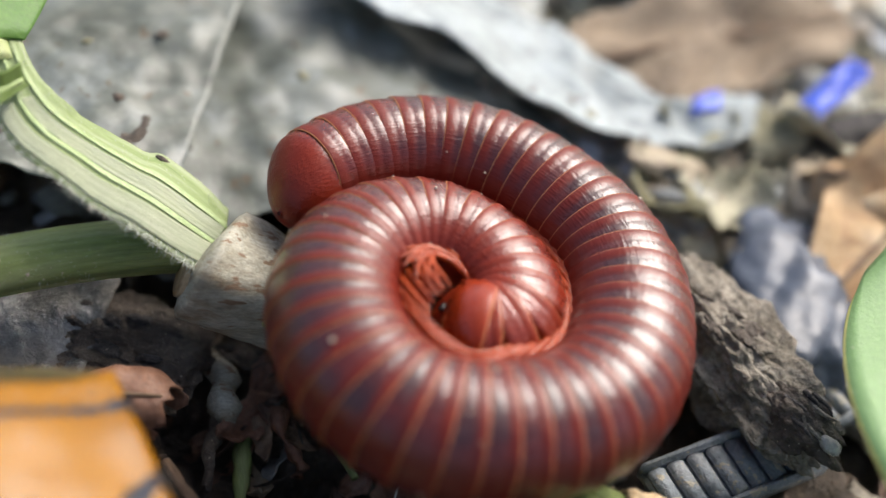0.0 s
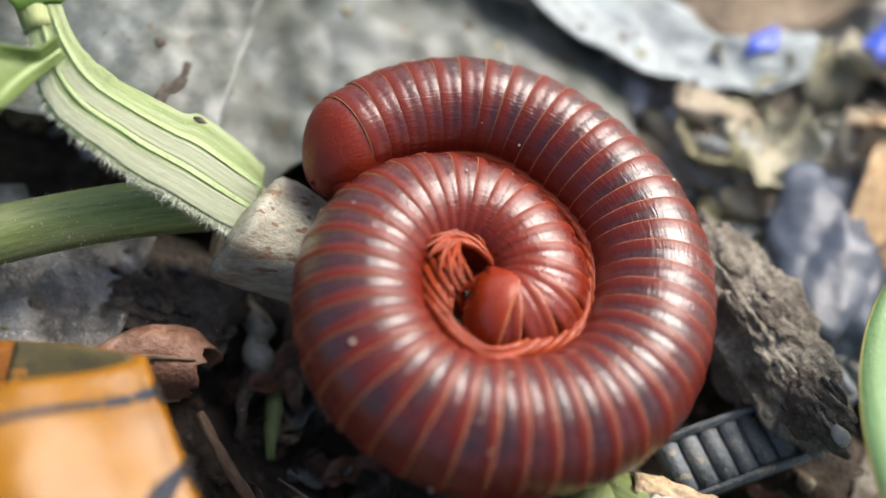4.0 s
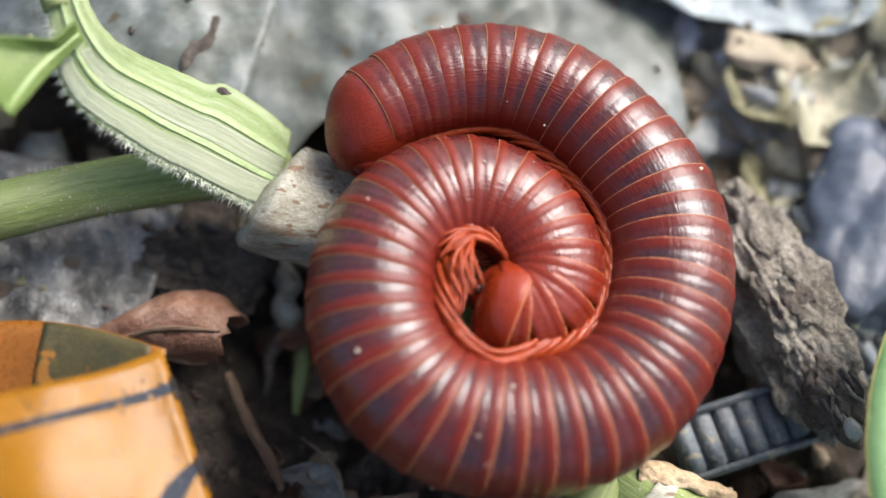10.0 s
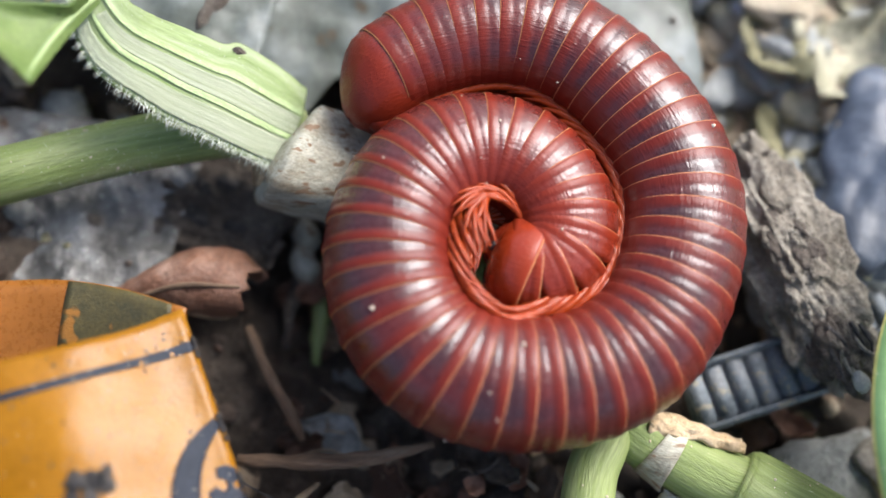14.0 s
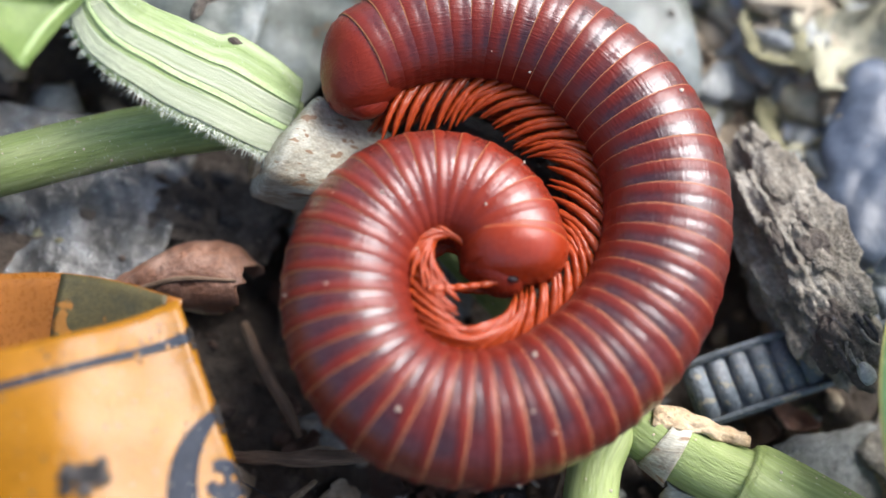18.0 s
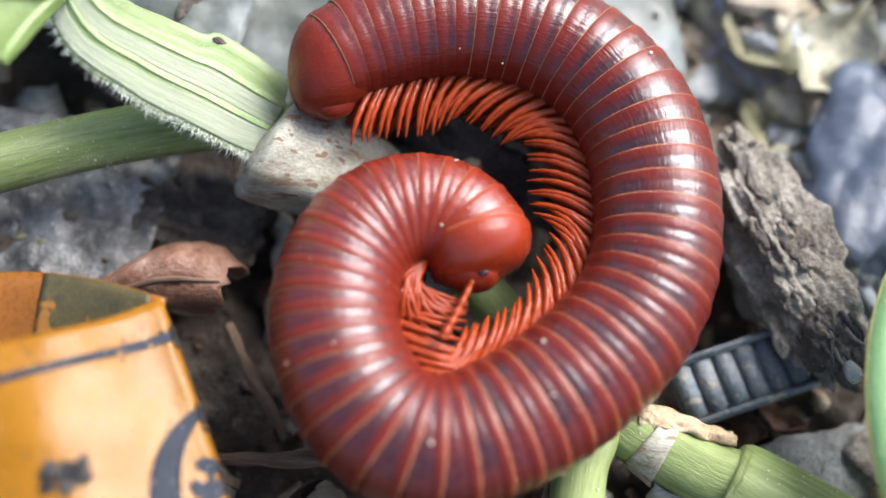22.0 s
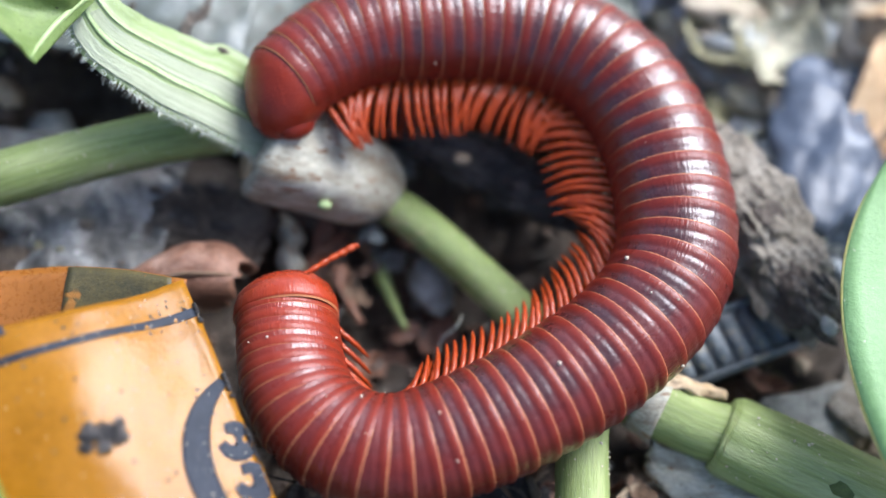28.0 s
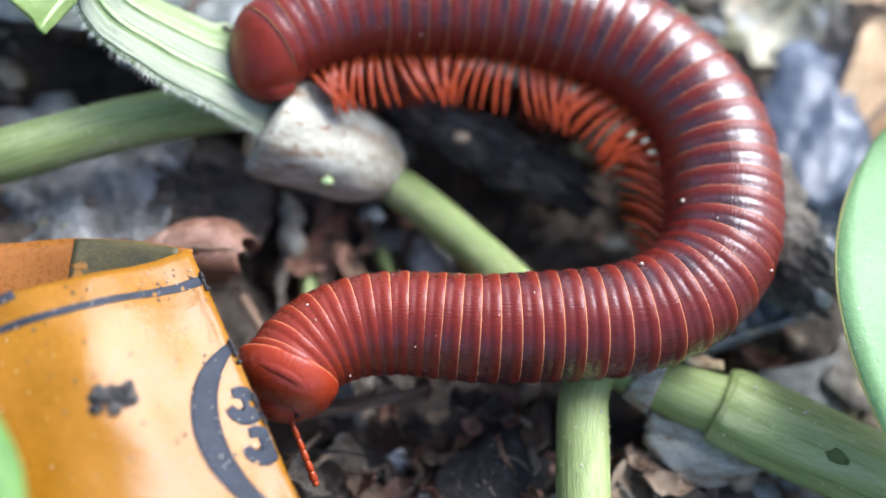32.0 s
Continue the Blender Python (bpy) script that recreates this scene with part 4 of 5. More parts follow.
    single("bark_piece", mesh("chip_south", *chunk((2.6, -15.6, -6.4), (3.0, 2.2, 1.2), (10, -14, 40), 4, 0.3, 1.3, 27, 0.05, 0.4)), BARK_DARK, "broken black charcoal-like chip", "bark")
    single("bark_piece", mesh("chip_north", *chunk((-18.2, 11.0, -0.2), (0.8, 2.2, 1.0), (0, 0, -20), 3, 0.4, 1.3, 37, 0.1)), BARK_MID, "small rough brown bark crumb on the film", "bark")


build_bark()


def build_film():
    def big(u, v):
        x, y = -17.0 + 28.5 * u - 5 * v, 6.5 + 32 * v + 3 * math.sin(2 * u)
        x, y = x + 2.2 * noise.noise(Vector((v * 5, u * 5, 3))), y + 2.2 * noise.noise(Vector((u * 6, v * 5, 9)))
        z = -3.4 + 3.5 * v + 1.2 * math.sin(1.7 * v + 3.1 * u) + rumple((x, y), 1.3, 0.09, 11.0) + rumple((x, y), 0.07, 0.3, 2.0)
        return Vector((x, y, z - 1.5 * max(0, u - 0.6)))
    rng = random.Random(61)

    def flecked(name, me, material, at, label, category, place, count):
        """A scrap with flecks of dirt stuck to it."""
        whole = thing(name, at, label, category)
        body = put("sheet", me, material, whole)
        for i in range(count):
            p = place(rng.uniform(0.06, 0.94), rng.uniform(0.04, 0.5))
            k = rng.uniform(0.15, 0.5)
            put("dirt_fleck", mesh("dirt_fleck", *chunk(p, (k * 1.3, k, 0.16), (0, 0, rng.uniform(0, 360)), 2, 0.5, 1.8, i)), (CRUMB, STONES[2], BARK_MID)[i % 3], body)

    flecked("plastic_film", mesh("film_big", *sheet(big, 110, 90, 0.1)), FILM, (-6, 14, -6), "crumpled grey-blue plastic film with dust", "plastic film", big, 16)

    def fold(u, v):
        x, y = -40 + 24.6 * u + 2.0 * v, 7.5 + 26 * v - 1.0 * u
        z = -2.2 + 3.4 * u + 2.2 * v + 1.3 * math.sin(3.0 * u + 1.0) + rumple((x, y), 0.8, 0.18, 21.0)
        return Vector((x, y, z))
    flecked("plastic_film", mesh("film_fold", *sheet(fold, 60, 60, 0.12)), FILM, (-28, 14, -6), "smooth folded flap of grey plastic film", "plastic film", fold, 8)

    def foil(u, v):
        x, y = -38 + 19.5 * u + 0.8 * v, -8 + 11.5 * v + 1.5 * u
        return Vector((x, y, -5.6 + rumple((x, y), 0.9, 0.3, 31.0) + 0.6 * math.sin(2.0 * u)))
    flecked("plastic_film", mesh("foil", *sheet(foil, 60, 40, 0.08)), FOIL, (-28, -3, -7), "dull silvery crumpled film under the stem", "plastic film", foil, 10)

    lump = thing("plastic_lump", (22, 9, -8), "dark blue-grey crushed plastic lump", "plastic lump")
    put("body", mesh("slate", *chunk((22.4, 9.4, -4.2), (4.6, 7.6, 3.4), (0, -8, -12), 5, 0.28, 1.2, 14, 0.02, 0.25, 0.04)), SLATE, lump)
    for i in range(7):
        put("dirt_fleck", mesh("lump_fleck", *chunk((20.4 + 4 * rng.random(), 5.5 + 7 * rng.random(), -1.3), (0.6, 0.4, 0.3), (0, 0, 50 * i), 2, 0.5, 1.8, i)), (CRUMB, PALE[1])[i % 2], lump)

    def blue(u, v):
        return Vector((25.4 + 4.2 * u + v, 26.4 + 4.2 * u - 2.0 * v, 0.0 + 1.5 * u + rumple((u * 8, v * 6), 0.5, 0.4, 51.0)))
    single("plastic_scrap", mesh("blue_scrap", *sheet(blue, 14, 10, 0.15)), BLUE, "torn bright blue plastic scrap", "plastic scrap")
    single("plastic_scrap", mesh("blue_scrap_two", *sheet(lambda u, v: Vector((-2 + 4 * u + v, 39 + 5 * v, 3 + rumple((u * 6, v * 6), 0.6, 0.4, 61.0))), 12, 10, 0.15)), BLUE, "small torn blue plastic scrap", "plastic scrap")

    def pale(u, v):
        way = smooth_line([(-9, 32.5, 2.8), (-1, 29.2, 1.2), (7.5, 25.6, -0.6), (14.6, 24.0, -1.6), (22.5, 26.0, -1.2)], 8)
        k = u * (len(way) - 1.001)
        c = way[int(k)].lerp(way[int(k) + 1], k % 1)
        half = 5.6 + 1.2 * noise.noise(Vector((u * 5, 1, 19))) - 3.2 * u
        x, y = c.x + 1.0 * (v - 0.5), c.y + 2 * half * (v - 0.5) + 0.8 * noise.noise(Vector((u * 9, v * 3, 13)))
        return Vector((x, y, c.z + 0.35 * math.sin(5 * v + 5 * u) + rumple((x, y), 0.6, 0.16, 71.0) + 0.25 * abs(noise.noise(Vector((u * 9 + v * 3, v * 5, 4))))))
    flecked("plastic_film", mesh("film_pale", *sheet(pale, 90, 30, 0.1)), PALE_FILM, (7, 24, -5), "bluish-white crumpled strip of plastic film", "plastic film", pale, 6)
    single("plastic_scrap", mesh("blue_shred", *sheet(lambda u, v: Vector(pale(0.84 + 0.07 * u, 0.45 + 0.3 * v)) + Vector((0, 0, 0.15 + 0.3 * math.sin(3 * u))), 10, 8, 0.1)), BLUE, "thin shred of blue plastic on the pale film", "plastic scrap")
    single("bark_piece", mesh("dark_far_bark", *chunk((32.5, 26.4, -1.6), (6.0, 1.9, 1.2), (0, -4, 16), 4, 0.3, 1.4, 33, 0.05, 0.3)), BARK_DARK, "dark grey strip of bark in the far litter", "bark")


build_film()


def build_tread():
    """A strip of rubber with cross bars between two raised edges."""
    for at, turn, count, label in (((12.4, -6.3, -3.8), (4, -4, 28), 8, "dirty blue-grey rubber strip with ribbed tread"), ((20.4, 0.2, -4.4), (2, -6, 34), 8, "ribbed rubber strip beyond the bark")):
        rot = Euler([radians(a) for a in turn]).to_matrix()
        strip = thing("rubber_strip", (at[0], at[1], at[2] - 1), label, "rubber strip", "ribbed rubber strips")

        def box(x0, x1, y0, y1, z0, z1, bev=0.14):
            v, bm = [], bmesh.new()
            bmesh.ops.create_cube(bm, size=1.0)
            for q in bm.verts:
                q.co = Vector(((x0 + x1) / 2 + q.co.x * (x1 - x0), (y0 + y1) / 2 + q.co.y * (y1 - y0), (z0 + z1) / 2 + q.co.z * (z1 - z0)))
            bmesh.ops.bevel(bm, geom=list(bm.edges), offset=bev, segments=2, affect="EDGES")
            bm.verts.index_update()
            v = [tuple(Vector(at) + rot @ q.co) for q in bm.verts]
            f = [[q.index for q in face.verts] for face in bm.faces]
            bm.free()
            return v, f
        span = count * 1.28
        put("base", mesh("tread_base", *box(0, span, -1.9, 1.9, -0.7, 0.0)), RUBBER, strip)
        for y in (-1.75, 1.75):
            put("edge", mesh("tread_edge", *box(-0.05, span + 0.05, y - 0.22, y + 0.22, -0.72, 0.62)), RUBBER, strip)
        for i in range(count):
            put("rib", mesh("tread_rib", *box(0.12 + 1.28 * i, 1.14 + 1.28 * i, -1.52, 1.52, -0.1, 0.44)), RUBBER, strip)


build_tread()


def build_small_litter():
    def scrap(x, y, z, s, turn, material, label, seed, long=1.6):
        rot = Euler([radians(a) for a in turn]).to_matrix()

        def place(u, v):
            a, b = (u - 0.5) * 2, (v - 0.5) * 2
            w = max(0.06, 1 - abs(a) ** 2.2 + 0.45 * noise.noise(Vector((a * 2.2, b * 0.5, seed * 1.7))) + 0.25 * noise.noise(Vector((a * 6, b, seed * 2.3))))
            q = Vector((s * long * a, s * b * w * (1 + 0.3 * noise.noise(Vector((a * 2, b, seed)))), s * (0.45 * a * a + 0.35 * b * b + 0.5 * noise.noise(Vector((a * 1.6, b * 1.6, seed * 3.1))))))
            return Vector((x, y, z)) + rot @ q
        return single("leaf_scrap", mesh("leaf_scrap", *sheet(place, 12, 8, 0.06)), material, label, "leaf scrap", "scraps of dead leaf")

    rng = random.Random(11)
    looks = ((CHIP_RED, "reddish-brown scrap of dead leaf"), (DEAD_BROWN, "shiny brown scrap of dead leaf"), (STONES[0], "pale tan scrap of dead leaf"), (BARK_MID, "dark brown scrap of dead leaf"),
             (STONES[1], "grey weathered scrap of dead leaf"))
    spots = [(-11, -3, 0.9), (-9.5, -1.8, 1.2), (-8.6, -5.0, 1.0), (-7.0, -3.2, 1.3), (-6.5, -7.0, 1.1), (-2.0, -1.5, 1.2), (-1.0, -4.5, 1.0), (1.5, -6, 1.2), (-3.5, -9, 1.1), (-7, -11, 1.2), (-4, -13, 1.4),
             (-1, -14.5, 1.2), (-6, -15, 1.5), (-8, -17.5, 1.3), (0.5, -17, 1.5), (4, -17.5, 1.2), (3.2, -11.5, 1.0), (11, -15, 1.6), (14, -17, 1.8), (10.5, -18, 1.4), (17, -7, 1.0), (19, -6, 0.9),
             (14.5, 8, 1.6), (17, 12, 2.0), (13, 12, 1.6), (20, 17, 2.2), (15, 17, 2.0), (10, 15, 1.5), (22, 22, 2.4), (27, 2, 1.8), (29, -3, 2.0), (28, 26, 2.6), (18, 24, 2.4), (36, 27, 3)]
    for i, (x, y, s) in enumerate(spots):
        material, label = looks[i % 5] if y < 7 or x < 8 else ((STONES[0], "pale tan scrap of dead leaf"), (PALE[2], "olive-tan scrap of dead leaf"), (STONES[2], "dull olive scrap of dead leaf"))[i % 3]
        far = y > 7 and x > 8
        tilt = 9 if far else 35
        scrap(x, y, ground_height(x, y) + (2.5 if far else 0.7) + 0.4 * rng.random(), s, (rng.uniform(-tilt, tilt), rng.uniform(-tilt, tilt), rng.uniform(0, 360)), material, label, i + 1, rng.uniform(1.1, 2.0))

    small = random.Random(41)
    for i in range(64):
        x, y = (small.uniform(-12, 3), small.uniform(-7, 2)) if i % 2 else (small.uniform(-11, 12), small.uniform(-18.5, -9))
        material, label = looks[(0, 1, 3, 0, 2, 3, 1, 4)[i % 8]]
        scrap(x, y, ground_height(x, y) + 0.5 + 1.0 * small.random(), small.uniform(0.35, 0.85), (small.uniform(-50, 50), small.uniform(-50, 50), small.uniform(0, 360)), material, label, i + 60, small.uniform(1.1, 2.6))

    def stick(pts, r, material, name, label, category, rough=0.12, seed=0):
        return single(name, mesh(name, *tube(pts, [r * 0.8] + [r] * (len(pts) - 2) + [r * 0.5], 10, rough=rough * r * 3, seed=seed)), material, label, category, "loose sticks and roots")

    stick([(-13.2, -6.0, -6.5), (-11.5, -8.5, -5.8), (-9.6, -10.8, -5.6), (-8.8, -12, -6)], 0.34, TWIG, "twig", "thin bent brown twig", "twig")
    stick([(-12, -13.8, -5.2), (-8.5, -13.4, -4.6), (-5, -12.6, -4.2), (-1.5, -11.2, -4.2)], 0.42, TWIG, "twig", "pale brown twig lying flat", "twig", seed=2)
    stick([(-9.6, 2, -9.8), (-9.6, -1.2, -9.0), (-9.4, -4, -8.6), (-9.0, -7, -8.6)], 0.5, STEM, "old_stem", "faded green old stem in the litter", "stem", seed=4)
    stick([(-5.9, 1.2, -9.4), (-5.2, -0.8, -8.2), (-4.4, -2.3, -8), (-3.2, -4.4, -8.2)], 0.42, STEM, "old_stem", "thin olive-green stem in the hollow", "stem", seed=5)
    stick([(-11.3, -1.2, -8.0), (-11.1, -3, -7.5), (-11.1, -4.6, -7.5), (-11.0, -6.6, -7.8)], 0.4, BARK_MID, "root", "knobbly dark purple-brown root", "root", 0.5, 6)
    stick([(-7.6, 1.0, -6.9), (-6.7, 0.3, -6.6), (-6.0, -0.4, -7.4), (-6.8, -2.2, -8)], 0.18, TWIG, "root", "thin pale branching root", "root", 0.3, 7)
    stick([(-10.0, -17.5, -6.6), (-8.4, -15.4, -6.0), (-7.4, -14.2, -5.8)], 0.22, STONES[0], "twig", "split pale straw stalk", "twig", seed=8)
    stick([(-9.0, -17.8, -6.6), (-7.2, -15.8, -5.9), (-5.8, -14.8, -5.8)], 0.18, STONES[0], "twig", "thin pale straw stalk", "twig", seed=9)
    stick([(-12, -14.8, -5.6), (-9, -15.6, -5.4), (-6, -15.2, -5.6), (-3, -15.4, -6)], 0.07, BARK_DARK, "root", "long black hair-thin root", "root", seed=10)
    stick([(-1.2, -6.6, -7.5), (-1.0, -5.8, -5.8), (-0.4, -5.5, -4.6), (-0.1, -4.9, -4.0)], 0.05, HAIR, "root", "single fine white root hair", "root", seed=11)
    stick([(-11.8, 2.8, -7.8), (-11.2, 0.4, -7.0), (-10.8, -1.2, -6.9), (-10.6, -2.5, -7.1)], 0.75, HUSK, "old_stem", "bleached papery stem stub", "stem", 0.3, 12)
    stick([(-8.2, 0.2, -8), (-7.6, -2.4, -7.2), (-6.2, -4.8, -7.6)], 0.5, DEAD_BROWN, "dead_stalk", "curled brown dead stalk", "stem", 0.6, 13)
    for i, (x, y, z, long, turn) in enumerate(((-8.6, -0.2, -7.2, 1.5, 60), (-7.9, -1.4, -7.4, 1.3, -40), (-7.0, -2.4, -7.6, 1.5, -25), (-9.1, 0.9, -7.0, 1.1, 80), (-6.4, -1.2, -7.8, 1.2, 20), (-8.4, -2.8, -7.9, 1.2, -70),
                                               (-3.4, 1.6, -7.4, 0.9, 40), (-7.4, 1.9, -7.2, 1.0, 10))):
        scrap(x, y, z, 0.55, (35 - 17 * (i % 5), 20 * (i % 3) - 25, turn), (DEAD_BROWN, CHIP_RED, TWIG)[i % 3], ("curled brown scrap of dead leaf", "reddish-brown scrap of dead leaf", "withered tan scrap of dead leaf")[i % 3], i + 200, long * 2)
    more = random.Random(53)
    for i in range(40):
        x, y = more.uniform(-7, 13), more.uniform(-19.5, -11.5)
        material, label = ((TWIG, "pale brown scrap of dead leaf"), (STONES[0], "pale tan scrap of dead leaf"), (DEAD_BROWN, "shiny brown scrap of dead leaf"), (BARK_MID, "dark brown scrap of dead leaf"))[i % 4]
        scrap(x, y, ground_height(x, y) + 1.0 + 0.9 * more.random(), more.uniform(0.4, 1.0), (more.uniform(-40, 40), more.uniform(-40, 40), more.uniform(0, 360)), material, label, i + 300, more.uniform(1.0, 2.2))
    for i in range(14):
        x, y, a = more.uniform(-8, 6), more.uniform(-19, -12), more.uniform(0, 6.28)
        z, k = ground_height(x, y) + 1.6, more.uniform(1.0, 2.6)
        stick([(x, y, z), (x + k * math.cos(a), y + k * math.sin(a), z + more.uniform(-0.2, 0.6)), (x + 2 * k * math.cos(a + 0.3), y + 2 * k * math.sin(a + 0.3), z)], more.uniform(0.06, 0.16), (TWIG, STONES[0], BARK_MID)[i % 3],
              "root", ("thin brown rootlet", "thin straw-coloured rootlet", "thin dark rootlet")[i % 3] + " in the litter", "root", 0.2, i)
    single("fluff", mesh("fluff", *join([chunk((-6.1 + 0.35 * math.cos(i * 2.4) * (i % 4), 0.3 + 0.25 * math.sin(i * 1.7) * (i % 3), -5.6 + 0.12 * (i % 3)), (0.45, 0.3, 0.22), (i * 31, i * 17, i * 53), 2, 0.7, 2.2, i) for i in range(12)])),
           mat("ash_grey_fluff", [(0.06, 0.075, 0.08), (0.2, 0.23, 0.23), (0.42, 0.45, 0.44)], 1.2, 6, (0.7, 0.9), 0.2, 6, contrast=0.5), "ash-grey mouldy fluff beneath the stem", "mould", kind="stuff")
    single("pebble", mesh("cloudy_pebble", *chunk((-1.9, -1.4, -8.0), (1.3, 1.9, 1.2), (0, 0, 30), 4, 0.25, 1.4, 21)), QUARTZ, "cloudy whitish pebble in the hollow", "pebble", "pebbles in the litter")
    stones = [(0.8, -14.6, 0.9, 0), (-2.6, -14.0, 0.6, 3), (-1.8, -16.2, 0.55, 0), (11.5, -4.2, 0.8, 1), (12.6, 9.4, 1.1, 3), (16.5, 10.2, 0.9, 3), (12.0, 14.8, 1.6, 1), (17.5, 14.5, 1.4, 2), (14.6, 20, 1.8, 0), (21, 20, 1.6, 1),
              (24, 25, 2.2, 2), (10, 21, 1.6, 3), (29, 31, 2.4, 1), (14.5, 5.6, 0.7, 3), (30, 7, 1.6, 1), (-11.8, -14.6, 0.7, 0), (17, -13.5, 1.0, 0), (12.8, -7.6, 0.6, 0), (26, -10.5, 1.2, 0)]
    for i, (x, y, s, k) in enumerate(stones):
        single("pebble", mesh("pebble", *chunk((x, y, ground_height(x, y) + 0.5 * s + (1.8 if y > 8 else 0)), (s * 1.2, s, s * (0.7 if y < 8 else 0.35)), (rng.uniform(-20, 20), rng.uniform(-20, 20), rng.uniform(0, 360)), 3, 0.45, 1.4, i + 50, 0, 0.4)), (STONES if y < 8 else PALE)[k],
               ("tan", "grey", "olive-brown", "whitish")[k] + " rough pebble among the litter", "pebble", "pebbles in the litter")
    for i, (x, y, s) in enumerate(((9.5, 9.8, 2.2), (13.0, 16.5, 2.6), (19.0, 27, 3.4), (9, 26, 3.0), (32, 14, 3.0), (25, 32, 3.6), (38, 38, 4.0), (17.5, 20.5, 2.6))):
        single("soil_clod", mesh("soil_clod", *chunk((x, y, ground_height(x, y) + 0.5), (s * 1.4, s, s * 0.4), (0, 0, 40 * i), 4, 0.6, 1.8, i + 80)), (PALE[2], PALE[0], PALE[1])[i % 3],
               ("olive", "tan", "grey")[i % 3] + " lump of weathered soil", "soil clod", "soil clods")


build_small_litter()


# ---- the millipede ----
LENGTH, RINGS, TAIL, NECK, KNOTS = 70.28, 56, 3.0, 1.9, 15
STEP = 1.257
SHAPES = []


def crawl(t, x, y, *bends, long=70.3, low=(3, 3, 3), roll=(28, 28, 22, 20)):
    """One posture: the tail's end, the heading at fifteen even places from tail to head in degrees, the height of the axis
    at the middle, at three quarters and at the head, and the roll at these and, first, at the tail.
    long: how far the rings are drawn out."""
    SHAPES.append((t, np.array([x, y, *bends, *low, *roll, long], float)))


crawl(0, -10.15, 4.74, 60, 36, 7, -28, -51, -85, -111, -150, -180, -228, -270, -318, -385, -458, -612, long=74.2, low=(3, 3.8, 2.4), roll=(28, 6, -9, -14))
crawl(13.6, -10.15, 4.74, 60, 36, 7, -28, -51, -85, -111, -150, -180, -228, -270, -318, -385, -458, -612, long=74.2, low=(3, 3.8, 2.4), roll=(28, 6, -9, -14))
crawl(14.6, -10.15, 4.74, 60, 36, 7, -28, -51, -85, -111, -150, -180, -228, -270, -318, -385, -458, -612, long=74.2, low=(3, 3.8, 2.4), roll=(28, 6, -9, -14))
crawl(16, -10.74, 4.61, 56, 31, 8, -25, -51, -83, -107, -145, -167, -205, -260, -292, -354, -429, -525, long=72, low=(3, 3.1, 2.1), roll=(28, 9, -8, -12))
crawl(17, -10.94, 4.75, 60, 32, 8, -24, -50, -79, -107, -134, -160, -196, -246, -282, -336, -414, -478, long=71, low=(3, 3, 2.5), roll=(28, 12, -6, -7))
crawl(18, -10.85, 5.03, 64, 33, 6, -23, -48, -79, -103, -128, -149, -188, -236, -274, -325, -394, -471, long=70.3, low=(3, 3, 3), roll=(28, 17, 1, -2))
crawl(19, -11.05, 5.26, 63, 33, 8, -19, -47, -73, -100, -125, -138, -168, -228, -262, -306, -368, -453, long=70.3, low=(3, 3, 3), roll=(28, 20, 5, 3))
crawl(21, -11.57, 5.20, 61, 30, 10, -16, -46, -74, -94, -124, -137, -162, -224, -259, -301, -372, -473, long=70.3, low=(3, 3, 3), roll=(28, 22, 12, 8))
crawl(23, -11.83, 4.72, 61, 35, 14, -7, -43, -72, -93, -118, -134, -149, -211, -248, -290, -351, -433, long=70.3, low=(3, 3, 3), roll=(28, 24, 15, 12))
crawl(24, -11.95, 4.60, 61, 37, 11, -8, -43, -67, -95, -119, -129, -141, -200, -241, -279, -327, -401, long=70.3, low=(3, 3, 3), roll=(28, 24, 18, 15))
crawl(25, -12.14, 4.58, 50, 38, 16, -6, -42, -61, -91, -110, -131, -137, -169, -225, -263, -311, -403, long=70.3, low=(3, 2.6, 2.2), roll=(30, 28, 22, 20))
crawl(25.5, -12.32, 4.37, 60, 38, 11, -2, -35, -60, -91, -108, -128, -136, -156, -207, -247, -298, -383, long=70.3, low=(3, 2.6, 2.2), roll=(30, 28, 22, 20))
crawl(27.5, -13.52, 3.34, 63, 43, 16, 13, -18, -54, -71, -91, -123, -136, -144, -160, -216, -256, -265, long=70.3, low=(3, 2, 0.2), roll=(32, 28, 34, 42))
crawl(28, -13.71, 3.05, 63, 44, 16, 11, -13, -48, -72, -88, -121, -138, -146, -159, -208, -254, -257, long=70.3, low=(3, 2, 0.2), roll=(32, 28, 36, 42))
crawl(29, -14.42, 3.22, 68, 39, 17, 23, 5, -36, -68, -80, -97, -139, -145, -138, -170, -204, -223, long=70.3, low=(3, 1.6, -1.6), roll=(34, 28, 52, 65))
crawl(30, -14.17, 3.74, 62, 41, 18, 7, -11, -34, -65, -89, -115, -150, -155, -159, -180, -188, -214, long=70.3, low=(3, 1.6, -1.2), roll=(34, 27, 66, 80))
crawl(31, -14.73, 4.19, 64, 38, 13, 6, -10, -31, -60, -87, -114, -150, -160, -163, -177, -178, -157, long=70.3, low=(3, 1.6, -0.8), roll=(34, 27, 78, 92))
crawl(32, -14.95, 4.01, 64, 37, 15, 9, -5, -22, -49, -78, -98, -140, -168, -173, -179, -147, -83, long=70.3, low=(3, 1.8, 0), roll=(34, 27, 80, 92))


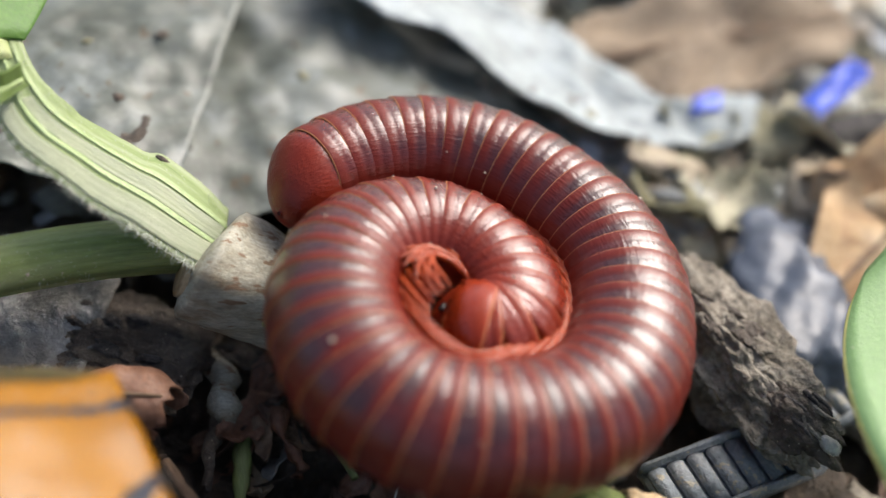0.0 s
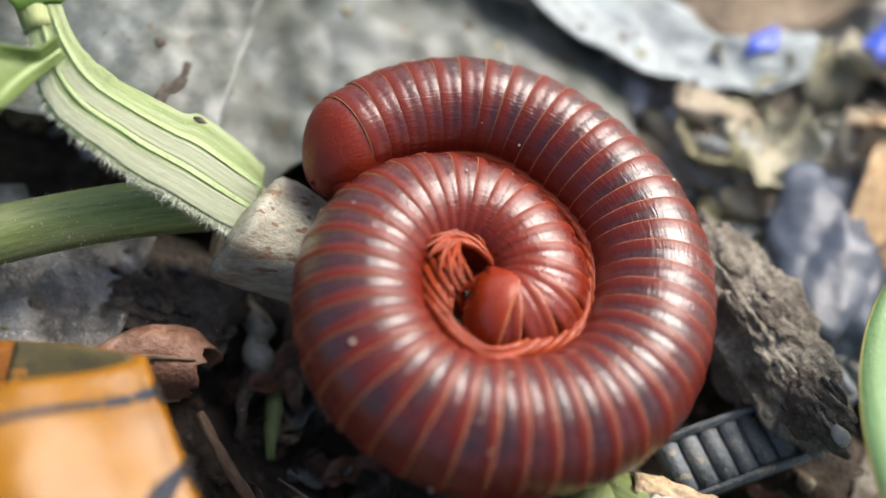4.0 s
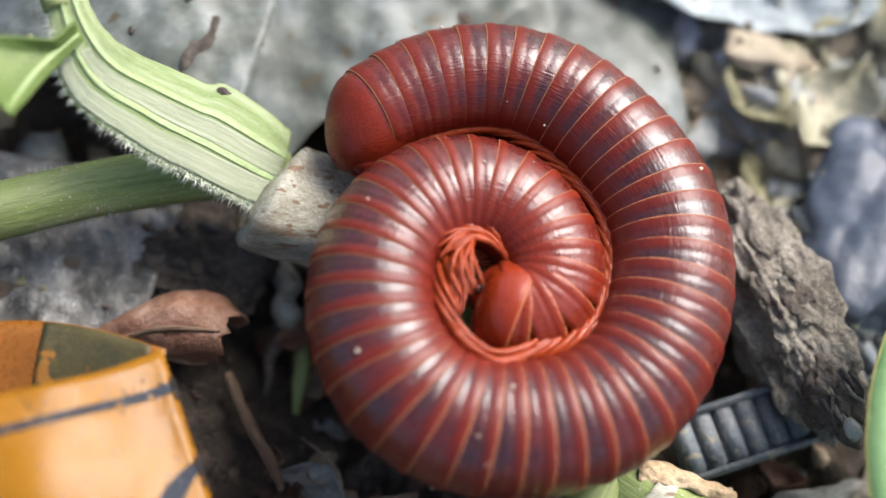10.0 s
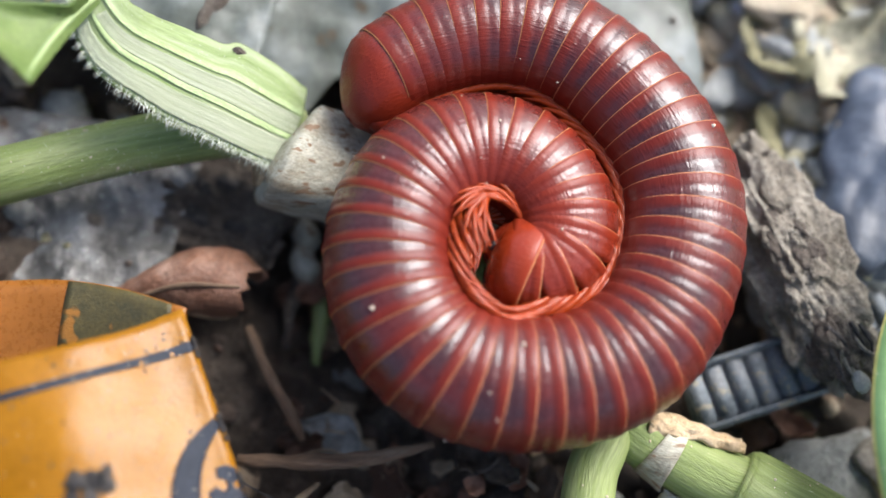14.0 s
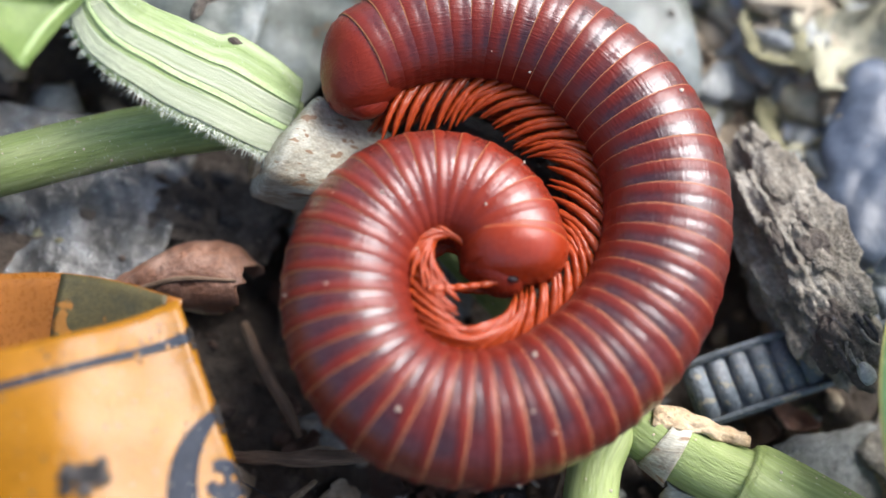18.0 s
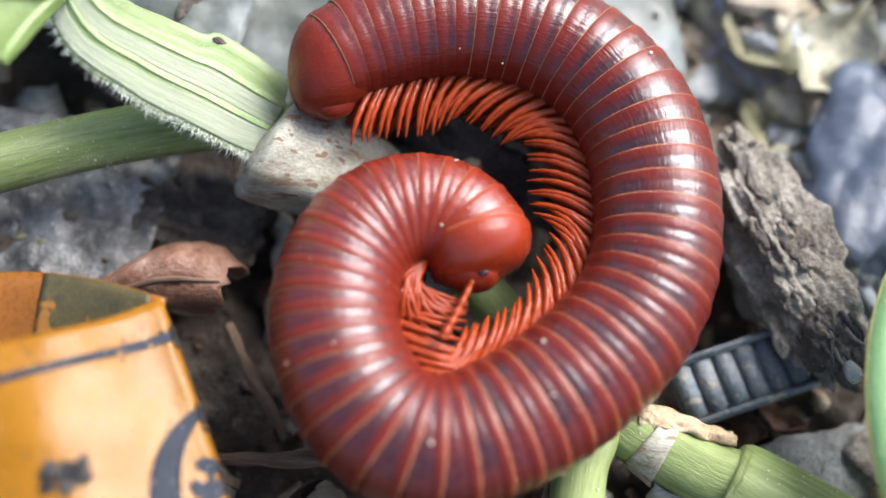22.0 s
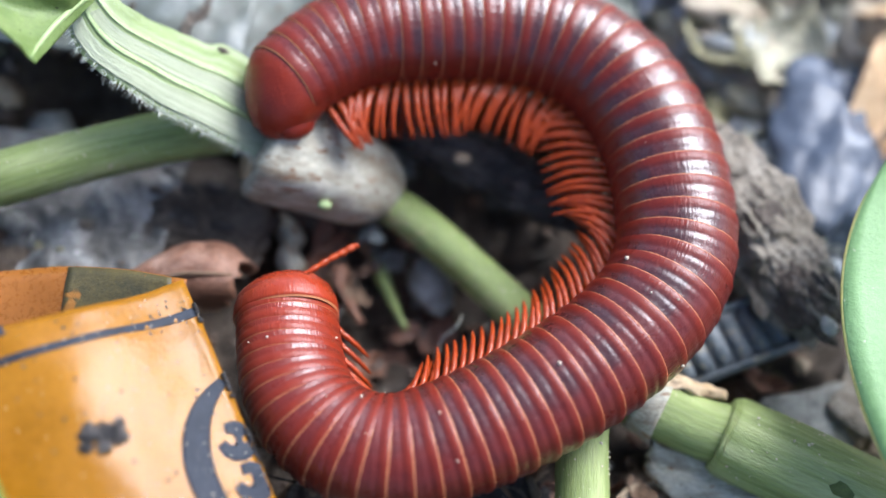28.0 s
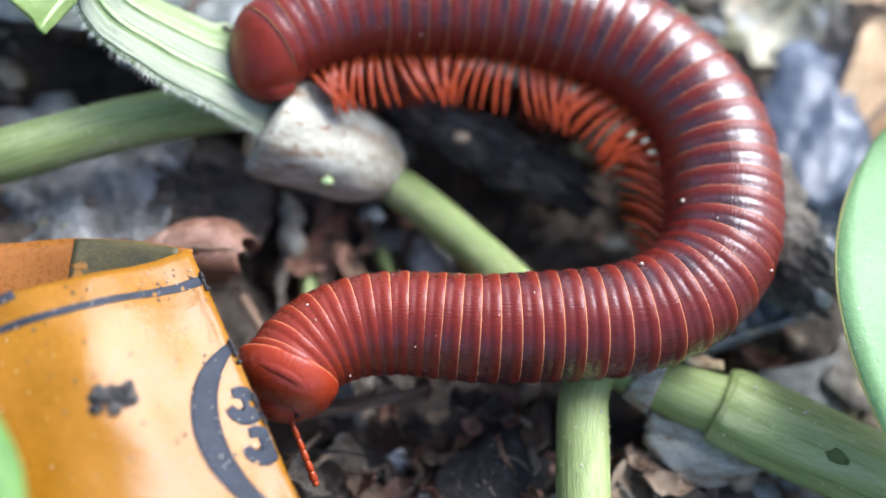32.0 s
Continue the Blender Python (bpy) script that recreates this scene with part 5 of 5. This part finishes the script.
def posture(t):
    """The posture at any time, gliding between the given ones."""
    times = [s[0] for s in SHAPES]
    if t <= times[0]:
        return SHAPES[0][1]
    if t >= times[-1]:
        return SHAPES[-1][1]
    i = max(k for k in range(len(times)) if times[k] <= t)
    p = [SHAPES[min(max(k, 0), len(SHAPES) - 1)] for k in (i - 1, i, i + 1, i + 2)]
    span = p[2][0] - p[1][0]
    u = (t - p[1][0]) / span
    m1 = (p[2][1] - p[0][1]) / max(p[2][0] - p[0][0], 1e-6) * span
    m2 = (p[3][1] - p[1][1]) / max(p[3][0] - p[1][0], 1e-6) * span
    return (2 * u ** 3 - 3 * u ** 2 + 1) * p[1][1] + (u ** 3 - 2 * u ** 2 + u) * m1 + (3 * u ** 2 - 2 * u ** 3) * p[2][1] + (u ** 3 - u ** 2) * m2


def body_frames(t, places):
    """Matrices along the body at the given distances from the tail's end: x ahead, z dorsal."""
    q = posture(t)
    a, n = np.radians(q[2:2 + KNOTS]), 300
    s = np.linspace(0, 1, n)
    m, h = np.gradient(a, 1 / (KNOTS - 1)), 1 / (KNOTS - 1)
    i = np.clip((s * (KNOTS - 1)).astype(int), 0, KNOTS - 2)
    u = s * (KNOTS - 1) - i
    ang = (2 * u ** 3 - 3 * u ** 2 + 1) * a[i] + (u ** 3 - 2 * u ** 2 + u) * h * m[i] + (-2 * u ** 3 + 3 * u ** 2) * a[i + 1] + (u ** 3 - u ** 2) * h * m[i + 1]
    d = q[-1] / (n - 1)
    dx, dy = np.cos(ang) * d, np.sin(ang) * d
    x = q[0] + np.r_[0, np.cumsum((dx[1:] + dx[:-1]) / 2)]
    y = q[1] + np.r_[0, np.cumsum((dy[1:] + dy[:-1]) / 2)]
    sag = 0.55 * np.clip(1 - s / 0.14, 0, 1)
    x, y = x + sag * np.sin(ang), y - sag * np.cos(ang)
    at = [0, 0.5, 0.75, 1.0]
    k = 2 + KNOTS
    ease = lambda v: np.interp(s, np.linspace(0, 1, 25), np.convolve(np.pad(np.interp(np.linspace(0, 1, 25), at, v), 2, mode="edge"), [0.2] * 5, "valid"))
    z, roll = ease([3.0, *q[k:k + 3]]), ease(q[k + 3:k + 7])
    out = []
    # uncoiled, the rear rings draw together and those of the middle apart
    drawn = 0.027 * float(np.interp(t, [0, 15, 27, 32], [0, 0, 1, 1]))
    for p in places:
        f = p / LENGTH
        f -= drawn * math.sin(2 * math.pi * f)
        get = lambda v: float(np.interp(f, s, v))
        e = 0.006
        ahead = Vector((math.cos(get(ang)), math.sin(get(ang)), (np.interp(min(f + e, 1), s, z) - np.interp(max(f - e, 0), s, z)) / (2 * e * LENGTH))).normalized()
        right = ahead.cross(Vector((0, 0, 1))).normalized()
        up = right.cross(ahead)
        r = radians(get(roll))
        belly = right * math.cos(r) - up * math.sin(r)
        dorsal = -belly
        left = dorsal.cross(ahead)
        mt = Matrix((ahead, left, dorsal)).transposed().to_4x4()
        mt.translation = (Vector((get(x), get(y), get(z))) - 0.5 * depth(f) * ring_radius(f) * dorsal) * MM
        out.append(mt)
    return out


def ring_radius(f):
    """Radius along the body, f from 0 at the tail to 1 at the head."""
    return float(np.interp(f, [0, 0.045, 0.065, 0.09, 0.14, 0.2, 0.52, 0.65, 0.75, 0.85, 0.93, 1.0], [2.5, 2.68, 2.84, 3.0, 3.18, 3.27, 3.27, 3.18, 3.04, 2.82, 2.66, 2.55]))


def depth(f):
    """How much deeper than wide a ring is, on its belly side."""
    return float(np.interp(f, [0.2, 0.34, 0.5, 0.8, 1.0], [0.0, 0.15, 0.15, 0.26, 0.26]))


def ring_mesh(swell, taper=0.0):
    """A ring of radius 3: its swollen hem overlaps the ring behind, its closed front slips into the ring ahead."""
    lip = [(-0.675, 2.945), (-0.667, 2.966), (-0.635, 2.984 + 0.15 * swell), (-0.55, 2.996 + 0.6 * swell), (-0.42, 3.0 + swell), (-0.29, 3.0 + 0.95 * swell), (-0.16, 2.995 + 0.5 * swell),
           (-0.05, 2.986 - 0.3 * swell), (0.04, 2.979 - 0.75 * swell), (0.14, 2.981 - 0.65 * swell), (0.28, 2.984 - 0.4 * swell), (0.42, 2.976 - 0.5 * swell), (0.54, 2.962 - 0.7 * swell)]
    profile = [(-0.40, 2.70), (-0.63, 2.90)] + lip + [(0.64, 2.948 - 0.6 * swell), (0.78, 2.938 - 0.4 * swell), (1.0, 2.925 - 0.2 * swell), (1.22, 2.89), (1.42, 2.74), (1.56, 2.3), (1.65, 1.4)]
    seg, verts, faces = 56, [], []
    for x, r in profile:
        for j in range(seg):
            a = 2 * math.pi * j / seg
            belly = max(0.0, -math.sin(a)) ** 4
            k = r * (1 - 0.05 * belly) * (1 + taper * x)
            verts.append((x, k * math.cos(a), k * math.sin(a)))
    for i in range(len(profile) - 1):
        faces += [[i * seg + j, (i + 1) * seg + j, (i + 1) * seg + (j + 1) % seg, i * seg + (j + 1) % seg][::-1] for j in range(seg)]
    faces.append([(len(profile) - 1) * seg + j for j in range(seg)])
    return mesh("ring", verts, faces)


def revolved(name, profile, squash=1.0, droop=None, belly=0.0):
    seg, verts, faces = 48, [], []
    for x, r in profile:
        for j in range(seg):
            a = 2 * math.pi * j / seg
            deep = 1 + (belly * max(0.0, -math.sin(a)) * min(1.0, max(0.0, 0.8 - x)) if belly else 0)
            verts.append((x, r * squash * math.cos(a), r * deep * math.sin(a) + (droop(x) if droop else 0)))
    for i in range(len(profile) - 1):
        faces += [[i * seg + j, (i + 1) * seg + j, (i + 1) * seg + (j + 1) % seg, i * seg + (j + 1) % seg][::-1] for j in range(seg)]
    faces += [[j for j in range(seg)], [(len(profile) - 1) * seg + j for j in range(seg)][::-1]]
    return mesh(name, verts, faces)


def leg_mesh():
    """A jointed leg that reaches down from the belly and curves back."""
    pts = [(0, 0, 0.15), (0.02, 0.12, -0.45), (0.07, 0.28, -1.15), (0.06, 0.38, -1.85), (-0.03, 0.35, -2.50), (-0.20, 0.24, -3.10), (-0.32, 0.15, -3.45)]
    line = smooth_line([(*p, r) for p, r in zip(pts, (0.24, 0.22, 0.21, 0.19, 0.165, 0.11, 0.035))], 3)
    seg, verts, faces = 8, [], []
    for i, q in enumerate(line):
        knot = 1.0 - 0.18 * (i % 3 == 0)
        for j in range(seg):
            a = 2 * math.pi * j / seg
            verts.append((q[0] + q[3] * knot * math.cos(a), q[1] + q[3] * knot * math.sin(a), q[2]))
    for i in range(len(line) - 1):
        faces += [[i * seg + j, i * seg + (j + 1) % seg, (i + 1) * seg + (j + 1) % seg, (i + 1) * seg + j][::-1] for j in range(seg)]
    faces += [list(range(seg)), [(len(line) - 1) * seg + j for j in range(seg)][::-1]]
    return mesh("leg", verts, faces)


def antenna_mesh():
    """A beaded feeler, thicker towards its tip."""
    pts, radii, x = [], [], 0.0
    for i, (n, r) in enumerate(((0.45, 0.19), (0.78, 0.20), (0.72, 0.21), (0.68, 0.22), (0.64, 0.235), (0.6, 0.25), (0.28, 0.20))):
        for k, w in ((0.0, 0.7), (0.3, 0.92), (0.75, 1.0), (0.98, 0.72)):
            pts.append((x + n * k, 0, -0.02 * (x + n * k) ** 2))
            radii.append(r * w)
        x += n
    return mesh("antenna", *tube(pts, radii, 10, 2))


BEAST = thing("millipede", (0, 0, 0), "rusty red millipede uncoiling with many orange legs", "millipede")
# rings are longer towards the tail
SPANS = [float(np.interp(i / RINGS, [0, 0.3, 0.5, 0.8, 1], [1.24, 1.24, 1.18, 1.0, 0.96])) for i in range(RINGS)]
SPANS = [w * (LENGTH - TAIL - NECK) / sum(SPANS) for w in SPANS]
RING_AT = [TAIL + sum(SPANS[:i]) + 0.5 * SPANS[i] for i in range(RINGS)]
HEAD_AT = LENGTH - 1.5
PARTS, LEGS, FEELERS = [], [], []


def build_millipede():
    rings, leg, feeler = (ring_mesh(0.010), ring_mesh(0.018), ring_mesh(0.026), ring_mesh(0.010, 0.036), ring_mesh(0.010, 0.017)), leg_mesh(), antenna_mesh()

    def piece(name, me, material, at, scale, label=""):
        if not me.materials:
            me.materials.append(material)
        ob = new(name, me)
        ob.parent = BEAST
        ob.scale = (scale,) * 3
        if label:
            ob["label"] = label
        PARTS.append((ob, at))
        return ob

    tail = piece("tail_end", revolved("tail_end", [(1.9, 2.1), (1.6, 2.42), (1.1, 2.62), (0.5, 2.64), (-0.1, 2.56), (-0.7, 2.38), (-1.3, 2.08), (-1.8, 1.70), (-2.2, 1.30), (-2.5, 0.85), (-2.68, 0.4), (-2.72, 0.1)], 0.97,
                                              lambda x: -0.27 * max(0, -x) ** 1.25, 0.06), SHELL, TAIL - 0.35, 1.0, "smooth rounded tail segment")
    tail.color = (0.1, 0.3, 0, 1)
    for y in (-1, 1):
        v = piece("anal_valve", mesh("anal_valve", *chunk((-0.95, 0.60 * y, -1.62), (1.35, 0.80, 1.25), (0, 34, 0), 3, 0.03)), SHELL, TAIL - 0.35, 1.0)
        v.color = (0.1, 0.2, 0, 1)
    for i, at in enumerate(RING_AT):
        f = at / LENGTH
        ob = piece("ring", rings[3 if i < 3 else 4 if i < 6 else (f > 0.42) + (f > 0.6)], SHELL, at, ring_radius(f) / 3.0)
        ob.scale = (SPANS[i] / STEP, ring_radius(f) / 3.0, ring_radius(f) / 3.0 * (1 + 0.5 * depth(f)))
        front = max(0.0, (f - 0.66) / 0.34)
        ob.color = (float(np.interp(f, [0, 0.06, 0.14, 0.6, 0.72, 0.86, 0.96], [0.2, 0.5, 1.0, 1.0, 0.9, 0.5, 0.1])), 0.75 * front ** 2.0, float(np.interp(f, [0, 0.05, 0.1, 0.5, 0.75, 1], [0.6, 0.75, 0.85, 0.85, 0.9, 0.95])), 1)
        if i < 1:
            continue
        for pair in ((0,) if i > RINGS - 5 else (-0.32, 0.32)):
            for side in (-1, 1):
                lg = new("leg", leg)
                if not leg.materials:
                    leg.materials.append(LEG)
                lg.parent = ob
                LEGS.append((lg, at, f, side, pair))
    collar = piece("collum", revolved("collum", [(-0.68, 2.62), (-0.655, 2.72), (-0.45, 2.77), (0.1, 2.70), (0.7, 2.48), (1.2, 2.04), (1.5, 1.35), (1.6, 0.4)], 1.0, lambda x: 0.10 - 0.10 * max(0, x) ** 2), SHELL, LENGTH - 1.85, 1.04,
                   "smooth bright red neck shield")
    collar.color = (0.0, 0.9, 0.8, 1)
    head = piece("head", mesh("head", *chunk((0.75, 0, -0.95), (1.2, 1.8, 2.0), (0, 24, 0), 4, 0.04)), FACE, HEAD_AT, 0.92, "rounded orange-red head")
    for y in (-1, 1):
        eye = new("eye", mesh("eye", *chunk((1.42, 1.30 * y, 0.0), (0.28, 0.2, 0.36), (0, 20, 0), 2, 0.1)))
        eye.data.materials.append(EYE_DARK)
        eye.parent = head
        fe = new("antenna", feeler)
        if not feeler.materials:
            feeler.materials.append(LEG)
        fe.parent = head
        FEELERS.append((fe, y))
    jaw = new("mouthparts", mesh("mouthparts", *chunk((0.6, 0, -2.25), (0.7, 1.05, 0.5), (0, 15, 0), 3, 0.08)))
    jaw.data.materials.append(FACE)
    jaw.parent = head
    rng = random.Random(2)
    for i in range(48):
        ob = PARTS[rng.randrange(4, RINGS)][0]
        a, r = rng.uniform(-2.9, 0.6) if rng.random() < 0.5 else rng.uniform(0.6, 3.5), 3.02
        g = new("dirt_grain", mesh("dirt_grain", *chunk((rng.uniform(-0.4, 0.4), r * math.cos(a), r * math.sin(a)), [rng.choice((0.04, 0.05, 0.06, 0.11)) * rng.uniform(0.7, 1.2)] * 3, (0, 0, 0), 1, 0.4, 1.5, i)))
        g.data.materials.append(GRIT)
        g.parent = ob


build_millipede()


def fold_of(f, t):
    """How far a leg is folded back along the belly, in degrees."""
    rear = np.interp(t, [0, 14.5, 15.5, 16.5, 17.5, 19, 22, 25.5, 27.5, 29, 32], [76, 76, 68, 54, 44, 39, 37, 32, 22, 12, 4])
    fore = np.interp(t, [0, 15, 17, 19, 25, 27, 29, 32], [66, 65, 54, 46, 44, 44, 46, 42])
    inmost = float(np.interp(t, [0, 15, 17, 18.5, 20.5, 25.5, 28], [32, 32, 14, 8, 26, 26, 0])) * min(1, max(0, (f - 0.72) / 0.08))
    inmost *= 1 - float(np.interp(t, [16, 18.5], [1, 0])) * min(1, max(0, (f - 0.86) / 0.06))
    inmost -= float(np.interp(t, [17.5, 20, 25, 28], [0, 18, 18, 0])) * math.exp(-((f - 0.575) / 0.06) ** 2)
    w = min(1, max(0, (f - 0.42) / 0.16))
    return float(rear * (1 - w) + fore * w) - inmost


def motions():
    """Every ring, leg and feeler, from the coiled rest to the stretched walk."""
    rest = [0.0, 12.0, 14.0]
    times = rest + [14.5 + 0.25 * i for i in range(71)]
    frames = {t: body_frames(t, [at for _, at in PARTS]) for t in times}
    for k, (ob, at) in enumerate(PARTS):
        walk(ob, [(t, frames[t][k]) for t in times])
    leg_times = rest + [14.5 + 0.5 * i for i in range(36)]
    for lg, at, f, side, pair in LEGS:
        rows = []
        for t in leg_times:
            fold = fold_of(f, t)
            free = max(0.0, 1 - fold / 60)
            swing = free * (25 * math.sin(at * 0.66 + 0.35 * side - 1.5 * max(0, t - 17)) + 3 * math.sin(at * 2.9))
            m = pose(pair * MM, 0.75 * side * MM, -2.45 * MM, 0, 0, 0) @ pose(0, 0, 0, 10 * side * (0.4 + free), fold + swing, 0)
            if side < 0:
                m = m @ pose(0, 0, 0, 0, 0, 180)
            rows.append((t, m))
        walk(lg, rows)
    for fe, side in FEELERS:
        rows = []
        for t in rest + [14.5 + 0.5 * i for i in range(36)]:
            turn = float(np.interp(t, [0, 26, 27.5, 28, 29, 32], [18, 18, 40, 45, 55, 40]))
            dip = float(np.interp(t, [0, 17, 18, 19, 21, 23, 24, 25, 25.5, 27.5, 28, 29, 30, 32], [110, 110, 66, 50, 60, -6, -14, 78, 60, 25, 40, 10, 8, 5]))
            if side > 0:
                dip += 16 + float(np.interp(t, [18, 19.5, 25, 27], [0, 115, 115, 0])) + (8 * math.sin(1.7 * t) if t > 18 else 0.0)
            rows.append((t, pose(1.6 * MM, 0.95 * side * MM, -0.55 * MM) @ pose(0, 0, 0, 0, 0, turn * side) @ pose(0, 0, 0, 0, dip, 0)))
        walk(fe, rows)


motions()
